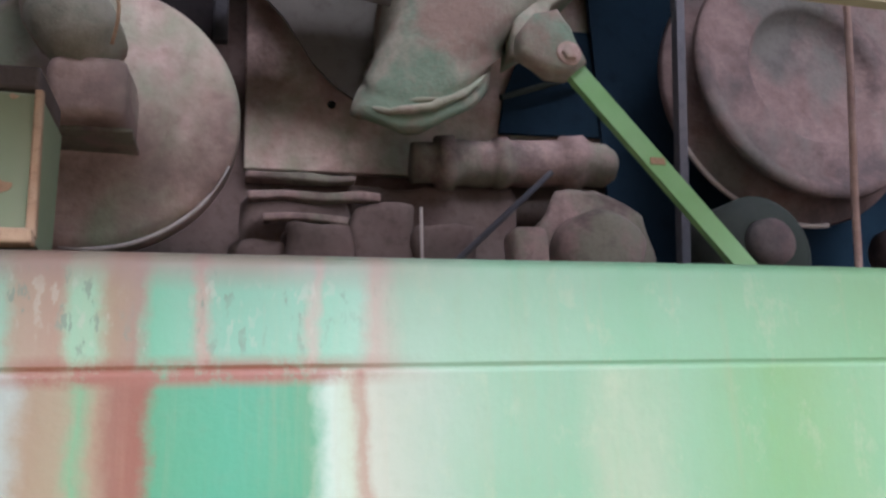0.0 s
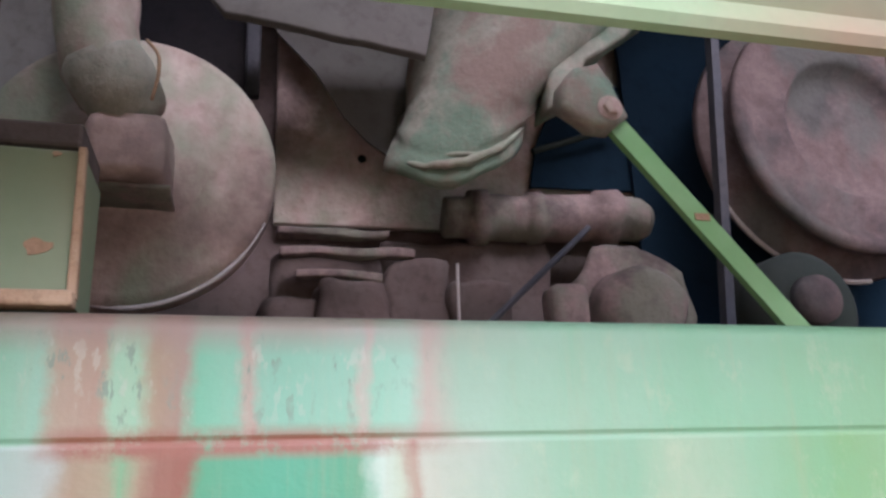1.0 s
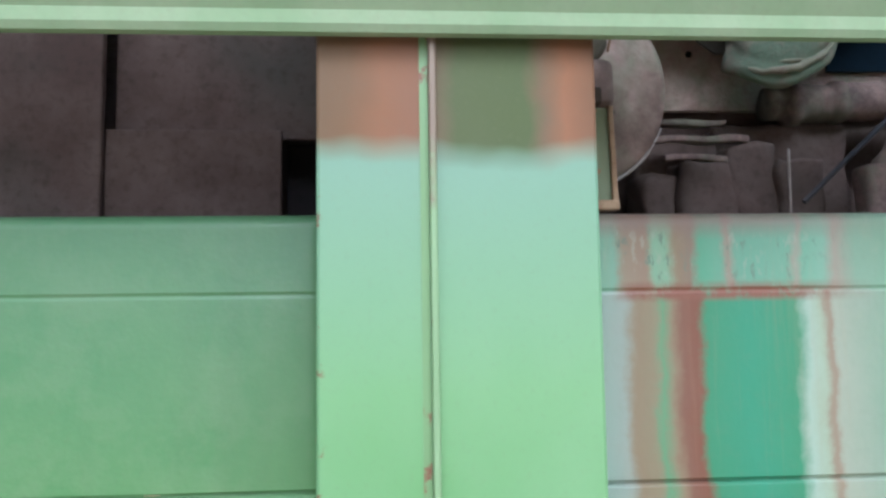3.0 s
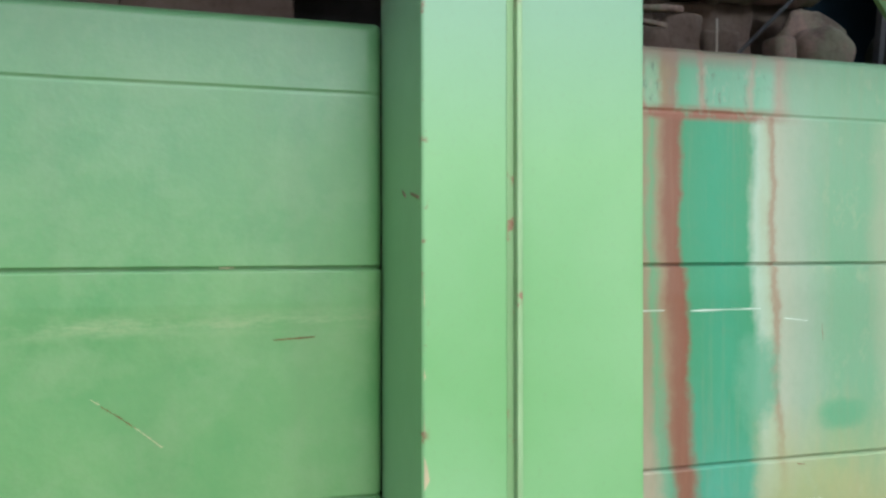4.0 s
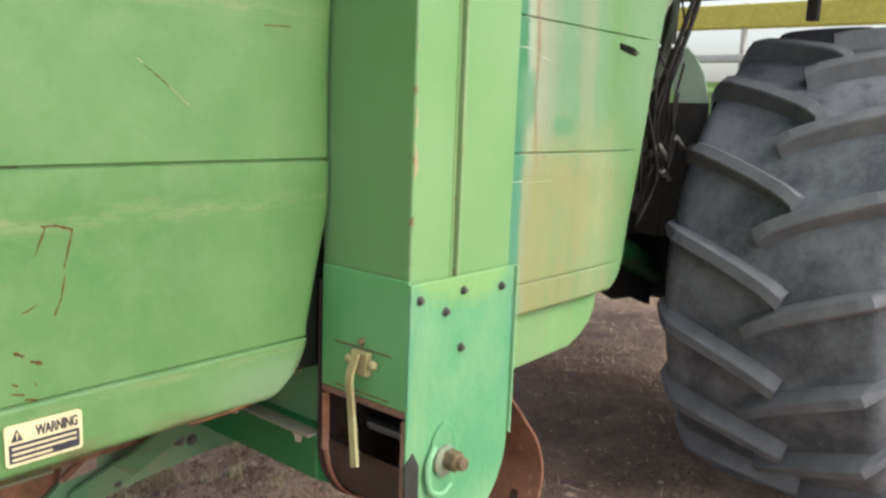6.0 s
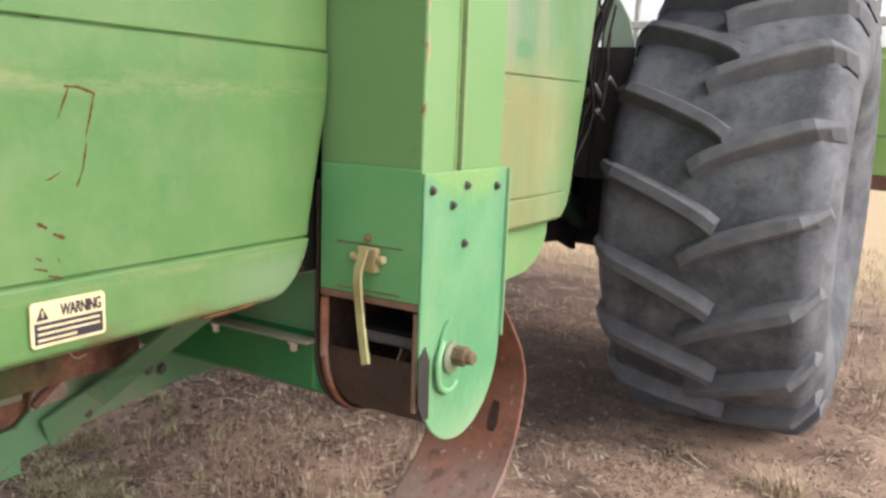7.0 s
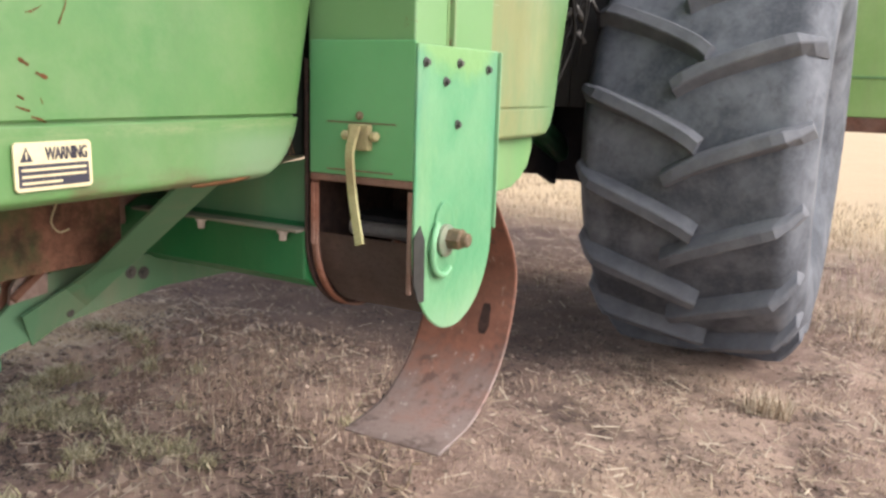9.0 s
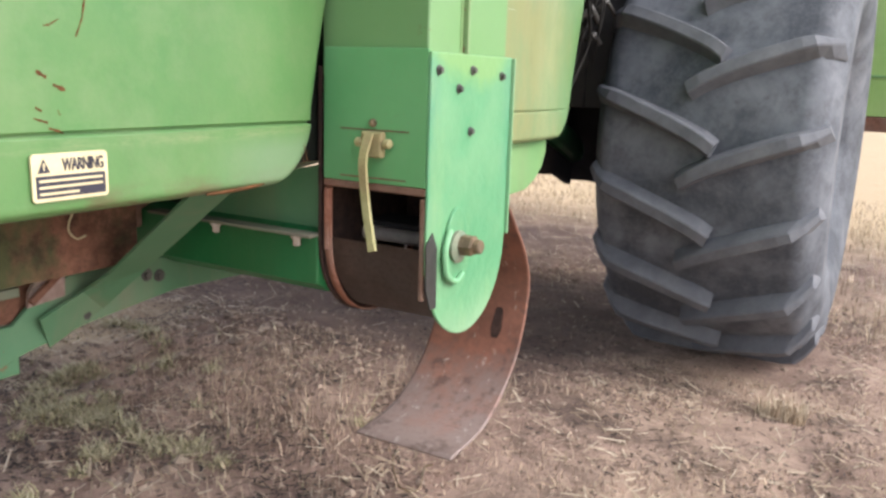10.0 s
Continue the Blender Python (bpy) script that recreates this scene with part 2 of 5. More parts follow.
def make_streaked():
    """Front side panel: patched repaint, rust runs and bleached areas along its length."""
    k = Mat("weathered_patched_paint", 0.45)
    x, y, z = k.xyz()
    warp = k.noise(5.0, 5, 0.7, (1.0, 1.0, 0.35))
    fine = k.noise(60, 5, 0.7)
    streak = k.noise(38, 4, 0.7, (1.0, 1.0, 0.05))
    lean = k.add(k.mul(k.rng(z, 1.95, 1.35), -0.045), k.mul(k.rng(z, 1.78, 1.95), -0.019))
    sway = k.noise(2.4, 3, 0.55)
    lob = k.noise(11.0, 4, 0.7)
    x_w = k.add(k.add(x, k.mul(k.add(sway, -0.5), 0.06)), k.mul(k.add(lob, -0.5), 0.025))
    xs = k.add(k.add(k.add(x_w, k.mul(k.add(warp, -0.5), 0.04)), k.mul(k.add(fine, -0.5), 0.014)), lean)
    u = k.rng(xs, -0.2, 1.0)

    def at(v):
        return (v + 0.2) / 1.2

    pink, mint = (0.36, 0.31, 0.23), (0.26, 0.42, 0.26)
    upper = k.ramp(u, [(at(-0.19), (0.16, 0.36, 0.19)), (at(-0.125), (0.24, 0.40, 0.27)), (at(-0.11), (0.30, 0.23, 0.145)), (at(-0.075), (0.295, 0.20, 0.128)),
                       (at(-0.066), mint), (at(-0.045), mint), (at(-0.03), BROWN), (at(-0.012), (0.25, 0.18, 0.12)), (at(0.0), (0.14, 0.36, 0.21)),
                       (at(0.032), (0.18, 0.38, 0.24)), (at(0.042), (0.36, 0.24, 0.18)), (at(0.052), (0.19, 0.38, 0.25)), (at(0.12), (0.20, 0.40, 0.26)),
                       (at(0.13), pink), (at(0.138), (0.21, 0.42, 0.27)), (at(0.17), (0.26, 0.44, 0.30)), (at(0.19), pink), (at(0.22), (0.27, 0.40, 0.27)), (at(0.5), (0.20, 0.37, 0.21)), (at(0.9), PALE)])
    lower = k.ramp(u, [(at(-0.19), (0.24, 0.40, 0.30)), (at(-0.115), (0.33, 0.37, 0.30)), (at(-0.1), BROWN), (at(-0.07), (0.27, 0.225, 0.13)), (at(-0.06), (0.15, 0.32, 0.16)),
                       (at(-0.042), BROWN), (at(-0.026), (0.215, 0.10, 0.06)), (at(-0.006), (0.205, 0.078, 0.042)), (at(0.006), TEAL), (at(0.07), (0.07, 0.29, 0.16)), (at(0.128), TEAL),
                       (at(0.145), (0.40, 0.50, 0.38)), (at(0.165), CHALK), (at(0.178), (0.30, 0.20, 0.13)), (at(0.188), (0.38, 0.41, 0.30)), (at(0.24), (0.31, 0.385, 0.275)), (at(0.30), (0.205, 0.35, 0.21)),
                       (at(0.375), (0.195, 0.34, 0.20)), (at(0.415), (0.29, 0.375, 0.235)), (at(0.455), (0.285, 0.375, 0.235)), (at(0.51), (0.21, 0.36, 0.205)), (at(0.6), PALE), (at(0.75), (0.22, 0.37, 0.20))])
    sunk = k.ramp(u, [(at(-0.19), CHALK), (at(-0.08), (0.40, 0.36, 0.26)), (at(-0.05), (0.12, 0.33, 0.2)), (at(-0.034), RUST), (at(-0.014), RUST), (at(0.006), (0.10, 0.33, 0.22)),
                      (at(0.115), (0.12, 0.33, 0.22)), (at(0.13), (0.36, 0.40, 0.25)), (at(0.17), BEIGE), (at(0.4), BEIGE), (at(0.52), (0.40, 0.45, 0.24)), (at(0.72), PALE)])
    low = k.rng(k.add(z, k.mul(warp, 0.5)), 1.78, 1.55)
    c = k.mix(low, lower, sunk)
    c = k.mix(k.rng(k.add(z, k.mul(k.add(fine, -0.5), 0.006)), 1.9625, 1.9655), c, upper)
    # the rust line along the top seam
    seam = k.mul(k.rng(k.noise(26, 5, 0.75), 0.30, 0.52), k.mul(k.rng(xs, -0.13, -0.10), k.rng(xs, 0.24, 0.12)))
    c = k.mix(k.mul(seam, k.mul(k.rng(z, 1.948, 1.957), k.rng(z, 1.980, 1.967))), c, (0.24, 0.10, 0.06))
    # bare top edge
    c = k.mix(k.mul(k.rng(z, 2.035, 2.062), k.mul(k.rng(xs, 0.30, 0.1), 0.8)), c, (0.25, 0.17, 0.13))
    mott = k.mul(k.rng(k.noise(8, 5, 0.7, (1.0, 1.0, 0.45)), 0.42, 0.62), k.rng(x, 0.2, 0.35))
    c = k.mix(k.mul(mott, 0.42), c, (0.165, 0.36, 0.19))
    worn = k.mul(k.rng(k.noise(17, 5, 0.75, (1.0, 1.0, 0.6)), 0.55, 0.68), k.rng(x, 0.15, 0.3))
    c = k.mix(k.mul(worn, 0.4), c, (0.38, 0.43, 0.27))
    # darker touched-up blots
    ragged = k.add(k.mul(k.add(fine, -0.5), 0.002), k.mul(k.add(k.noise(26, 3), -0.5), 0.004))
    for px, pz, flat, size, tint in ((0.348, 1.437, 3.6, 0.0042, (0.13, 0.32, 0.17)), (0.165, 1.505, 0.30, 0.0030, (0.14, 0.33, 0.20)), (-0.168, 1.515, 0.35, 0.0016, (0.10, 0.28, 0.17))):
        dx, dz = k.add(x, -px), k.add(z, -pz)
        r2 = k.add(k.mul(dx, dx), k.mul(k.mul(dz, dz), flat))
        c = k.mix(k.mul(k.rng(k.add(r2, ragged), size, size * 0.25), 0.85), c, tint)
    c = k.mix(k.mul(k.rng(streak, 0.54, 0.75), 0.20), c, (0.38, 0.27, 0.16))
    c = k.mix(k.mul(k.rng(fine, 0.50, 0.75), 0.12), c, (0.20, 0.22, 0.13))
    zone = k.mul(k.rng(k.noise(14, 3, 0.6), 0.42, 0.58), k.mul(k.rng(z, 1.968, 1.985), k.mul(k.rng(xs, 0.22, 0.12), k.rng(z, 2.06, 2.04))))
    flake = k.noise(95, 3, 0.6, (1.0, 1.0, 0.38))
    c = k.mix(k.mul(k.mul(k.rng(flake, 0.57, 0.63), zone), 0.75), c, (0.15, 0.20, 0.14))
    c = k.mix(k.mul(k.mul(k.rng(flake, 0.44, 0.39), zone), 0.4), c, (0.40, 0.42, 0.32))
    k.color(k.tone(c, 1.10, 0.64))
    k.rough(k.rng(warp, 0.3, 0.7, 0.38, 0.7))
    k.bump(k.add(k.mul(warp, 0.5), k.mul(fine, 0.12)), 0.18, 0.02)
    return k.m


m_streaked = make_streaked()


def make_rear():
    """Rear side panel: faded green with rubbed bands along the ridges, runs of dirt and small nicks."""
    k = Mat("rubbed_green_paint", 0.4)
    x, y, z = k.xyz()
    cloud, fine = k.noise(2.6, 6, 0.7), k.noise(140, 4, 0.65)
    blot, runs = k.noise(9.0, 5, 0.7), k.noise(9.0, 4, 0.65, (1.0, 1.0, 0.10))
    c = k.mix(k.rng(cloud, 0.34, 0.66), (0.115, 0.31, 0.105), (0.20, 0.385, 0.145))
    c = k.mix(k.mul(k.rng(blot, 0.46, 0.68), 0.55), c, (0.26, 0.41, 0.19))
    c = k.mix(k.mul(k.rng(runs, 0.52, 0.78), 0.30), c, (0.16, 0.24, 0.11))
    # Upper part painted greyer and darker for the shade under the overhang.
    c = k.mix(k.rng(z, 1.68, 1.98, 0.0, 0.4), c, (0.15, 0.28, 0.17))
    scuff = k.rng(k.noise(30, 5, 0.75, (0.25, 1.0, 1.0)), 0.44, 0.66)
    for h, w in ((1.629, 0.022), (1.287, 0.028), (1.000, 0.012)):
        band = k.mul(k.rng(z, h - w, h), k.rng(z, h + w, h))
        c = k.mix(k.mul(k.mul(band, scuff), 0.75), c, (0.42, 0.50, 0.27))
    nick = k.rng(k.noise(24, 6, 0.8), 0.745, 0.765)
    c = k.mix(nick, c, (0.17, 0.10, 0.05))
    c = k.mix(k.mul(k.rng(fine, 0.55, 0.8), 0.16), c, (0.2, 0.2, 0.12))
    low = k.mul(k.rng(z, 0.945, 0.912), k.rng(k.noise(14, 5, 0.7, (0.4, 1.0, 1.0)), 0.45, 0.6))
    c = k.mix(k.mul(low, 0.8), c, (0.20, 0.13, 0.08))
    # Highlight on the lower corner, put into the paint as a pale tint.
    c = k.mix(k.mul(k.mul(k.rng(x, -0.84, -0.68), k.rng(z, 1.005, 0.97)), 0.55), c, (0.33, 0.47, 0.31))
    k.color(k.tone(c, 1.06, 0.54))
    k.rough(k.rng(cloud, 0.3, 0.7, 0.33, 0.55))
    k.bump(k.add(k.mul(cloud, 0.8), k.add(k.mul(blot, 0.25), k.mul(fine, 0.03))), 0.16, 0.02)
    return k.m


m_rear = make_rear()


def make_elevator():
    """Bright faded green below, heat-browned bare patches at the top."""
    k = Mat("elevator_paint", 0.4)
    x, y, z = k.xyz()
    cloud, fine = k.noise(3.0, 4, 0.6), k.noise(120, 3, 0.6)
    c = k.mix(k.rng(cloud, 0.35, 0.68), (0.215, 0.445, 0.175), (0.27, 0.49, 0.225))
    c = k.mix(k.rng(z, 1.85, 2.10, 0.0, 0.75), c, (0.225, 0.37, 0.275))
    xs = k.rng(k.add(x, k.mul(k.add(k.noise(9, 3), -0.5), 0.05)), -0.5, -0.18)
    top = k.ramp(xs, [(0.0, (0.19, 0.115, 0.055)), (0.12, (0.21, 0.12, 0.055)), (0.24, (0.30, 0.142, 0.068)), (0.36, (0.28, 0.138, 0.075)), (0.42, (0.17, 0.132, 0.065)), (0.50, (0.105, 0.132, 0.042)),
                      (0.74, (0.098, 0.130, 0.038)), (0.80, (0.20, 0.13, 0.065)), (0.88, (0.32, 0.145, 0.066)), (1.0, (0.20, 0.10, 0.045))])
    edge = k.rng(k.add(z, k.mul(k.add(k.noise(8, 2), -0.5), 0.05)), 2.098, 2.128)
    c = k.mix(edge, c, top)
    c = k.mix(k.mul(k.rng(fine, 0.55, 0.8), 0.15), c, (0.2, 0.2, 0.12))
    # Left face painted a darker green for the shade on that side.
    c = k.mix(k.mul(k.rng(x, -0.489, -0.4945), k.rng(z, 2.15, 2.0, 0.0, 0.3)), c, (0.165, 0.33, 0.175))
    chips = k.mul(k.rng(k.noise(30, 6, 0.75), 0.60, 0.64), k.mul(k.rng(x, -0.485, -0.494), k.rng(y, -0.19, -0.213)))
    c = k.mix(chips, c, (0.22, 0.10, 0.05))
    k.color(k.tone(c, 1.06, 0.605))
    k.rough(k.add(k.rng(cloud, 0.3, 0.7, 0.32, 0.5), k.mul(edge, 0.28)))
    k.bump(k.add(k.mul(cloud, 0.6), k.mul(fine, 0.04)), 0.12, 0.02)
    return k.m


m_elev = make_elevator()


def make_shield():
    """Mint repaint with turquoise corners; the leg's yellower green is brushed over the top edge."""
    k = Mat("boot_shield_paint", 0.38)
    x, y, z = k.xyz()
    cloud, fine, blot = k.noise(6.0, 5, 0.65), k.noise(110, 4, 0.65), k.noise(16, 4, 0.7)
    c = k.mix(k.rng(cloud, 0.36, 0.66), (0.115, 0.36, 0.185), (0.205, 0.43, 0.235))
    rim = k.add(k.rng(x, -0.46, -0.507), k.rng(x, -0.225, -0.182))
    c = k.mix(k.mul(k.mul(k.rng(rim, 0.0, 1.0), k.rng(cloud, 0.3, 0.6)), k.rng(z, 0.80, 0.92, 0.0, 0.75)), c, (0.085, 0.30, 0.20))
    bow = k.add(k.mul(k.add(x, 0.344), k.add(x, 0.344)), 0.0)
    top = k.rng(k.add(k.add(z, k.mul(bow, -2.2)), k.mul(k.add(blot, -0.5), 0.10)), 1.072, 1.115)
    c = k.mix(k.mul(top, 0.9), c, (0.235, 0.435, 0.175))
    c = k.mix(k.mul(k.rng(z, 0.66, 0.60), 0.55), c, (0.33, 0.50, 0.32))
    c = k.mix(k.mul(k.rng(k.noise(9, 4, 0.7, (1.0, 1.0, 0.3)), 0.55, 0.72), 0.5), c, (0.30, 0.47, 0.24))
    c = k.mix(k.rng(k.noise(42, 5, 0.75), 0.70, 0.73), c, (0.15, 0.12, 0.07))
    c = k.mix(k.mul(k.rng(fine, 0.55, 0.8), 0.15), c, (0.2, 0.2, 0.12))
    k.color(k.tone(c, 1.04, 0.77))
    k.rough(k.rng(cloud, 0.3, 0.7, 0.30, 0.5))
    k.bump(k.add(k.mul(cloud, 0.8), k.mul(fine, 0.05)), 0.4, 0.02)
    return k.m


m_shield = make_shield()


def make_ground():
    k = Mat("dry_trampled_soil", 0.95)
    a, b, f = k.noise(0.9, 5, 0.6), k.noise(5.0, 6, 0.7), k.noise(60, 5, 0.75)
    straw = k.noise(38, 5, 0.8, (1.0, 0.25, 1.0), 1.0)
    c = k.mix(k.rng(b, 0.35, 0.68), (0.20, 0.128, 0.102), (0.43, 0.305, 0.245))
    c = k.mix(k.rng(a, 0.45, 0.7), c, (0.48, 0.35, 0.27))
    c = k.mix(k.mul(k.rng(f, 0.48, 0.72), 0.6), c, (0.11, 0.08, 0.06))
    c = k.mix(k.mul(k.rng(straw, 0.58, 0.68), 0.6), c, (0.48, 0.38, 0.24))
    dark = k.rng(k.noise(2.1, 5, 0.7), 0.50, 0.66)
    c = k.mix(k.mul(dark, 0.85), c, (0.09, 0.06, 0.048))
    x, y, z = k.xyz()
    bare = k.mul(k.mul(k.rng(k.add(x, k.mul(k.add(b, -0.5), 0.4)), 0.62, 0.85), k.rng(x, 6.0, 5.0)), k.rng(k.add(y, k.mul(k.add(b, -0.5), 0.5)), -0.1, 0.25))
    c = k.mix(k.mul(bare, 0.8), c, k.mix(k.rng(b, 0.35, 0.65), (0.10, 0.062, 0.05), (0.17, 0.108, 0.085)))
    # Unseen near ground is paled to bounce light up into the bay.
    pale = k.add(k.add(k.rng(x, 4.2, 6.5), k.rng(y, -1.3, -2.6)), k.add(k.rng(x, -1.0, -2.2), k.mul(k.rng(k.add(y, k.mul(k.add(b, -0.5), 0.5)), 1.62, 1.88), k.rng(x, 1.0, 0.5))))
    # The band past the machine is paled for the daylight falling there.
    c = k.mix(k.mul(k.rng(pale, 0.0, 1.0), 0.88), c, (0.54, 0.42, 0.265))
    k.color(c)
    k.bump(k.add(k.mul(b, 1.0), k.mul(f, 0.5)), 0.7, 0.04)
    return k.m


m_box = paint("olive_sheet_paint", (0.15, 0.20, 0.105), (0.21, 0.255, 0.145), rust=0.35, rough=0.6, dirt_amount=0.6)
m_edge = rusty("orange_rust_edge", (0.30, 0.19, 0.11), (0.38, 0.27, 0.17), (0.31, 0.18, 0.11), 0.8, 16.0)
m_strip = rusty("grey_blue_steel", (0.028, 0.031, 0.040), (0.050, 0.052, 0.062), (0.058, 0.052, 0.054), 0.7, 10.0)
m_rodp = paint("bright_bar_paint", (0.15, 0.33, 0.10), (0.24, 0.42, 0.18), rust=0.2, rough=0.4)
m_hub = paint("dark_green_cast", (0.012, 0.02, 0.014), (0.02, 0.03, 0.02), dirt=(0.045, 0.037, 0.032), dirt_amount=0.7, rough=0.8)
m_cord = rusty("brown_cord", (0.24, 0.16, 0.125), (0.32, 0.23, 0.185), (0.2, 0.13, 0.11), 0.9, 30.0)
m_side = paint("sheet_side_green", (0.06, 0.19, 0.09), (0.11, 0.24, 0.13), rough=0.5, dirt_amount=0.5)
m_shoe = paint("dusty_shoe_green", (0.050, 0.150, 0.075), (0.095, 0.195, 0.11), dirt=(0.20, 0.17, 0.12), rust=0.4, rough=0.6, dirt_amount=0.7)
m_hdr = paint("header_green", (0.23, 0.41, 0.115), (0.31, 0.48, 0.17), rough=0.5)
m_mint = paint("pale_mint_paint", (0.34, 0.50, 0.40), (0.42, 0.56, 0.46), rough=0.4)
m_murk = caked("stained_inner_sheet", (0.13, 0.062, 0.044), (0.24, 0.125, 0.085), (0.065, 0.085, 0.04), (0.04, 0.026, 0.02), 7.0)
m_plat = rusty("dark_platform_paint", (0.02, 0.02, 0.022), (0.04, 0.037, 0.035), (0.03, 0.027, 0.025), 0.7, 8.0)
m_fit = rusty("greasy_fitting", (0.03, 0.028, 0.027), (0.085, 0.08, 0.075), (0.025, 0.023, 0.022), 0.5, 18.0)
m_ground = make_ground()


def plain(name, col, rough=0.6, var=0.25):
    k = Mat(name, rough)
    n = k.noise(30, 4, 0.65)
    k.color(k.mix(k.rng(n, 0.35, 0.7), col, tuple(v * (1 - var) for v in col)))
    return k.m


m_chalk = plain("bare_white_scrape", (0.46, 0.53, 0.43), 0.5)
m_mark = rusty("brown_scratch_rust", (0.07, 0.035, 0.015), (0.14, 0.065, 0.028), (0.10, 0.05, 0.02), 0.8, 40.0)
m_tan = plain("bare_scraped_metal", (0.36, 0.30, 0.18), 0.5)
m_cream = plain("cream_decal", (0.67, 0.59, 0.37), 0.4)
m_ink = plain("navy_black_ink", (0.03, 0.03, 0.05), 0.45)
m_black = plain("worn_black_decal", (0.035, 0.035, 0.035), 0.5, 0.5)
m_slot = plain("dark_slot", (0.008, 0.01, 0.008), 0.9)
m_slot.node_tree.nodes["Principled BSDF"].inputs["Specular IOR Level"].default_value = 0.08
m_yellow = plain("straw_yellow_paint", (0.55, 0.50, 0.10), 0.6)
m_grey = plain("grey_white_paint", (0.55, 0.56, 0.54), 0.6)


# ---------- mesh helpers ----------
def world_of(o):
    m = o.matrix_parent_inverse @ o.matrix_basis
    return world_of(o.parent) @ m if o.parent else m


def part(name, bm, material, parent=None, label="", smooth=False, matrix=None):
    """Links a bmesh (or a ready mesh) as one object, drawn in world coordinates, under a thing or a part."""
    if isinstance(bm, bmesh.types.BMesh):
        bmesh.ops.recalc_face_normals(bm, faces=bm.faces[:])
        me = bpy.data.meshes.new(name)
        for f in bm.faces:
            f.smooth = smooth
        bm.to_mesh(me)
        bm.free()
        me.materials.append(material)
    else:
        me = bm
    ob = new(name, me)
    if parent:
        ob.parent = parent
        ob.matrix_parent_inverse = world_of(parent).inverted()
    if matrix:
        ob.matrix_basis = matrix
    if label:
        ob["label"] = label
    return ob


def box(x0, x1, y0, y1, z0, z1, bevel=0.0, bm=None):
    bm = bm or bmesh.new()
    r = bmesh.ops.create_cube(bm, size=1.0, matrix=Matrix.Translation(((x0 + x1) / 2, (y0 + y1) / 2, (z0 + z1) / 2)) @ Matrix.Diagonal((x1 - x0, y1 - y0, z1 - z0, 1)))
    if bevel:
        es = list({e for v in r["verts"] for e in v.link_edges})
        bmesh.ops.bevel(bm, geom=es, offset=bevel, segments=2, affect="EDGES", profile=0.5)
    return bm


def prism(pts, axis, a, b, bevel=0.0, bm=None):
    """A flat outline, extruded along an axis from a to b. For axis x the outline is (y, z), for y (x, z), for z (x, y)."""
    bm = bm or bmesh.new()

    def place(p, d):
        return {"x": (d, p[0], p[1]), "y": (p[0], d, p[1]), "z": (p[0], p[1], d)}[axis]

    lo = [bm.verts.new(place(p, a)) for p in pts]
    hi = [bm.verts.new(place(p, b)) for p in pts]
    fs = [bm.faces.new(lo), bm.faces.new(hi[::-1])]
    n = len(pts)
    for i in range(n):
        fs.append(bm.faces.new((lo[i], lo[(i + 1) % n], hi[(i + 1) % n], hi[i])))
    if bevel:
        bmesh.ops.recalc_face_normals(bm, faces=fs)
        es = list({e for f in fs[:2] for e in f.edges})
        bmesh.ops.bevel(bm, geom=es, offset=bevel, segments=2, affect="EDGES", profile=0.5)
    return bm


def tube(pts, r, seg=10, bm=None, flat=None):
    """A round bar (or, with flat=(w, h), a flat strap) along a line of points."""
    bm = bm or bmesh.new()
    pts = [Vector(p) for p in pts]
    rings = []
    side0 = None
    for i, p in enumerate(pts):
        d = (pts[min(i + 1, len(pts) - 1)] - pts[max(i - 1, 0)]).normalized()
        if side0 is None:
            side0 = d.cross(Vector((0, 0, 1)) if abs(d.z) < 0.9 else Vector((1, 0, 0))).normalized()
        s = (side0 - d * side0.dot(d)).normalized()
        side0 = s
        u = d.cross(s)
        if flat:
            w, h = flat
            ring = [bm.verts.new(p + s * a * w / 2 + u * b * h / 2) for a, b in ((-1, -1), (1, -1), (1, 1), (-1, 1))]
        else:
            rr = r[i] if isinstance(r, (list, tuple)) else r
            ring = [bm.verts.new(p + (s * math.cos(2 * math.pi * k / seg) + u * math.sin(2 * math.pi * k / seg)) * rr) for k in range(seg)]
        rings.append(ring)
    n = len(rings[0])
    for a, b in zip(rings, rings[1:]):
        for k in range(n):
            bm.faces.new((a[k], a[(k + 1) % n], b[(k + 1) % n], b[k]))
    bm.faces.new(rings[0][::-1])
    bm.faces.new(rings[-1])
    return bm


def arc(points, n=6):
    """A smooth line through the points (Catmull-Rom)."""
    p = [Vector(q) for q in points]
    p = [2 * p[0] - p[1]] + p + [2 * p[-1] - p[-2]]
    out = []
    for i in range(1, len(p) - 2):
        for k in range(n):
            t = k / n
            a, b, c, d = p[i - 1:i + 3]
            out.append(0.5 * (2 * b + (c - a) * t + (2 * a - 5 * b + 4 * c - d) * t * t + (3 * b - a - 3 * c + d) * t ** 3))
    out.append(p[-2])
    return out


def lathe(profile, centre, axis="y", seg=48, bm=None):
    """Turns a profile of (radius, along) about an axis through centre."""
    bm = bm or bmesh.new()
    rings = []
    for r, a in profile:
        ring = []
        for k in range(seg):
            t = 2 * math.pi * k / seg
            c, s = math.cos(t) * r, math.sin(t) * r
            v = {"y": (c, a, s), "x": (a, c, s), "z": (c, s, a)}[axis]
            ring.append(bm.verts.new(Vector(centre) + Vector(v)))
        rings.append(ring)
    for a, b in zip(rings, rings[1:]):
        for k in range(seg):
            bm.faces.new((a[k], a[(k + 1) % seg], b[(k + 1) % seg], b[k]))
    bm.faces.new(rings[0])
    bm.faces.new(rings[-1][::-1])
    return bm


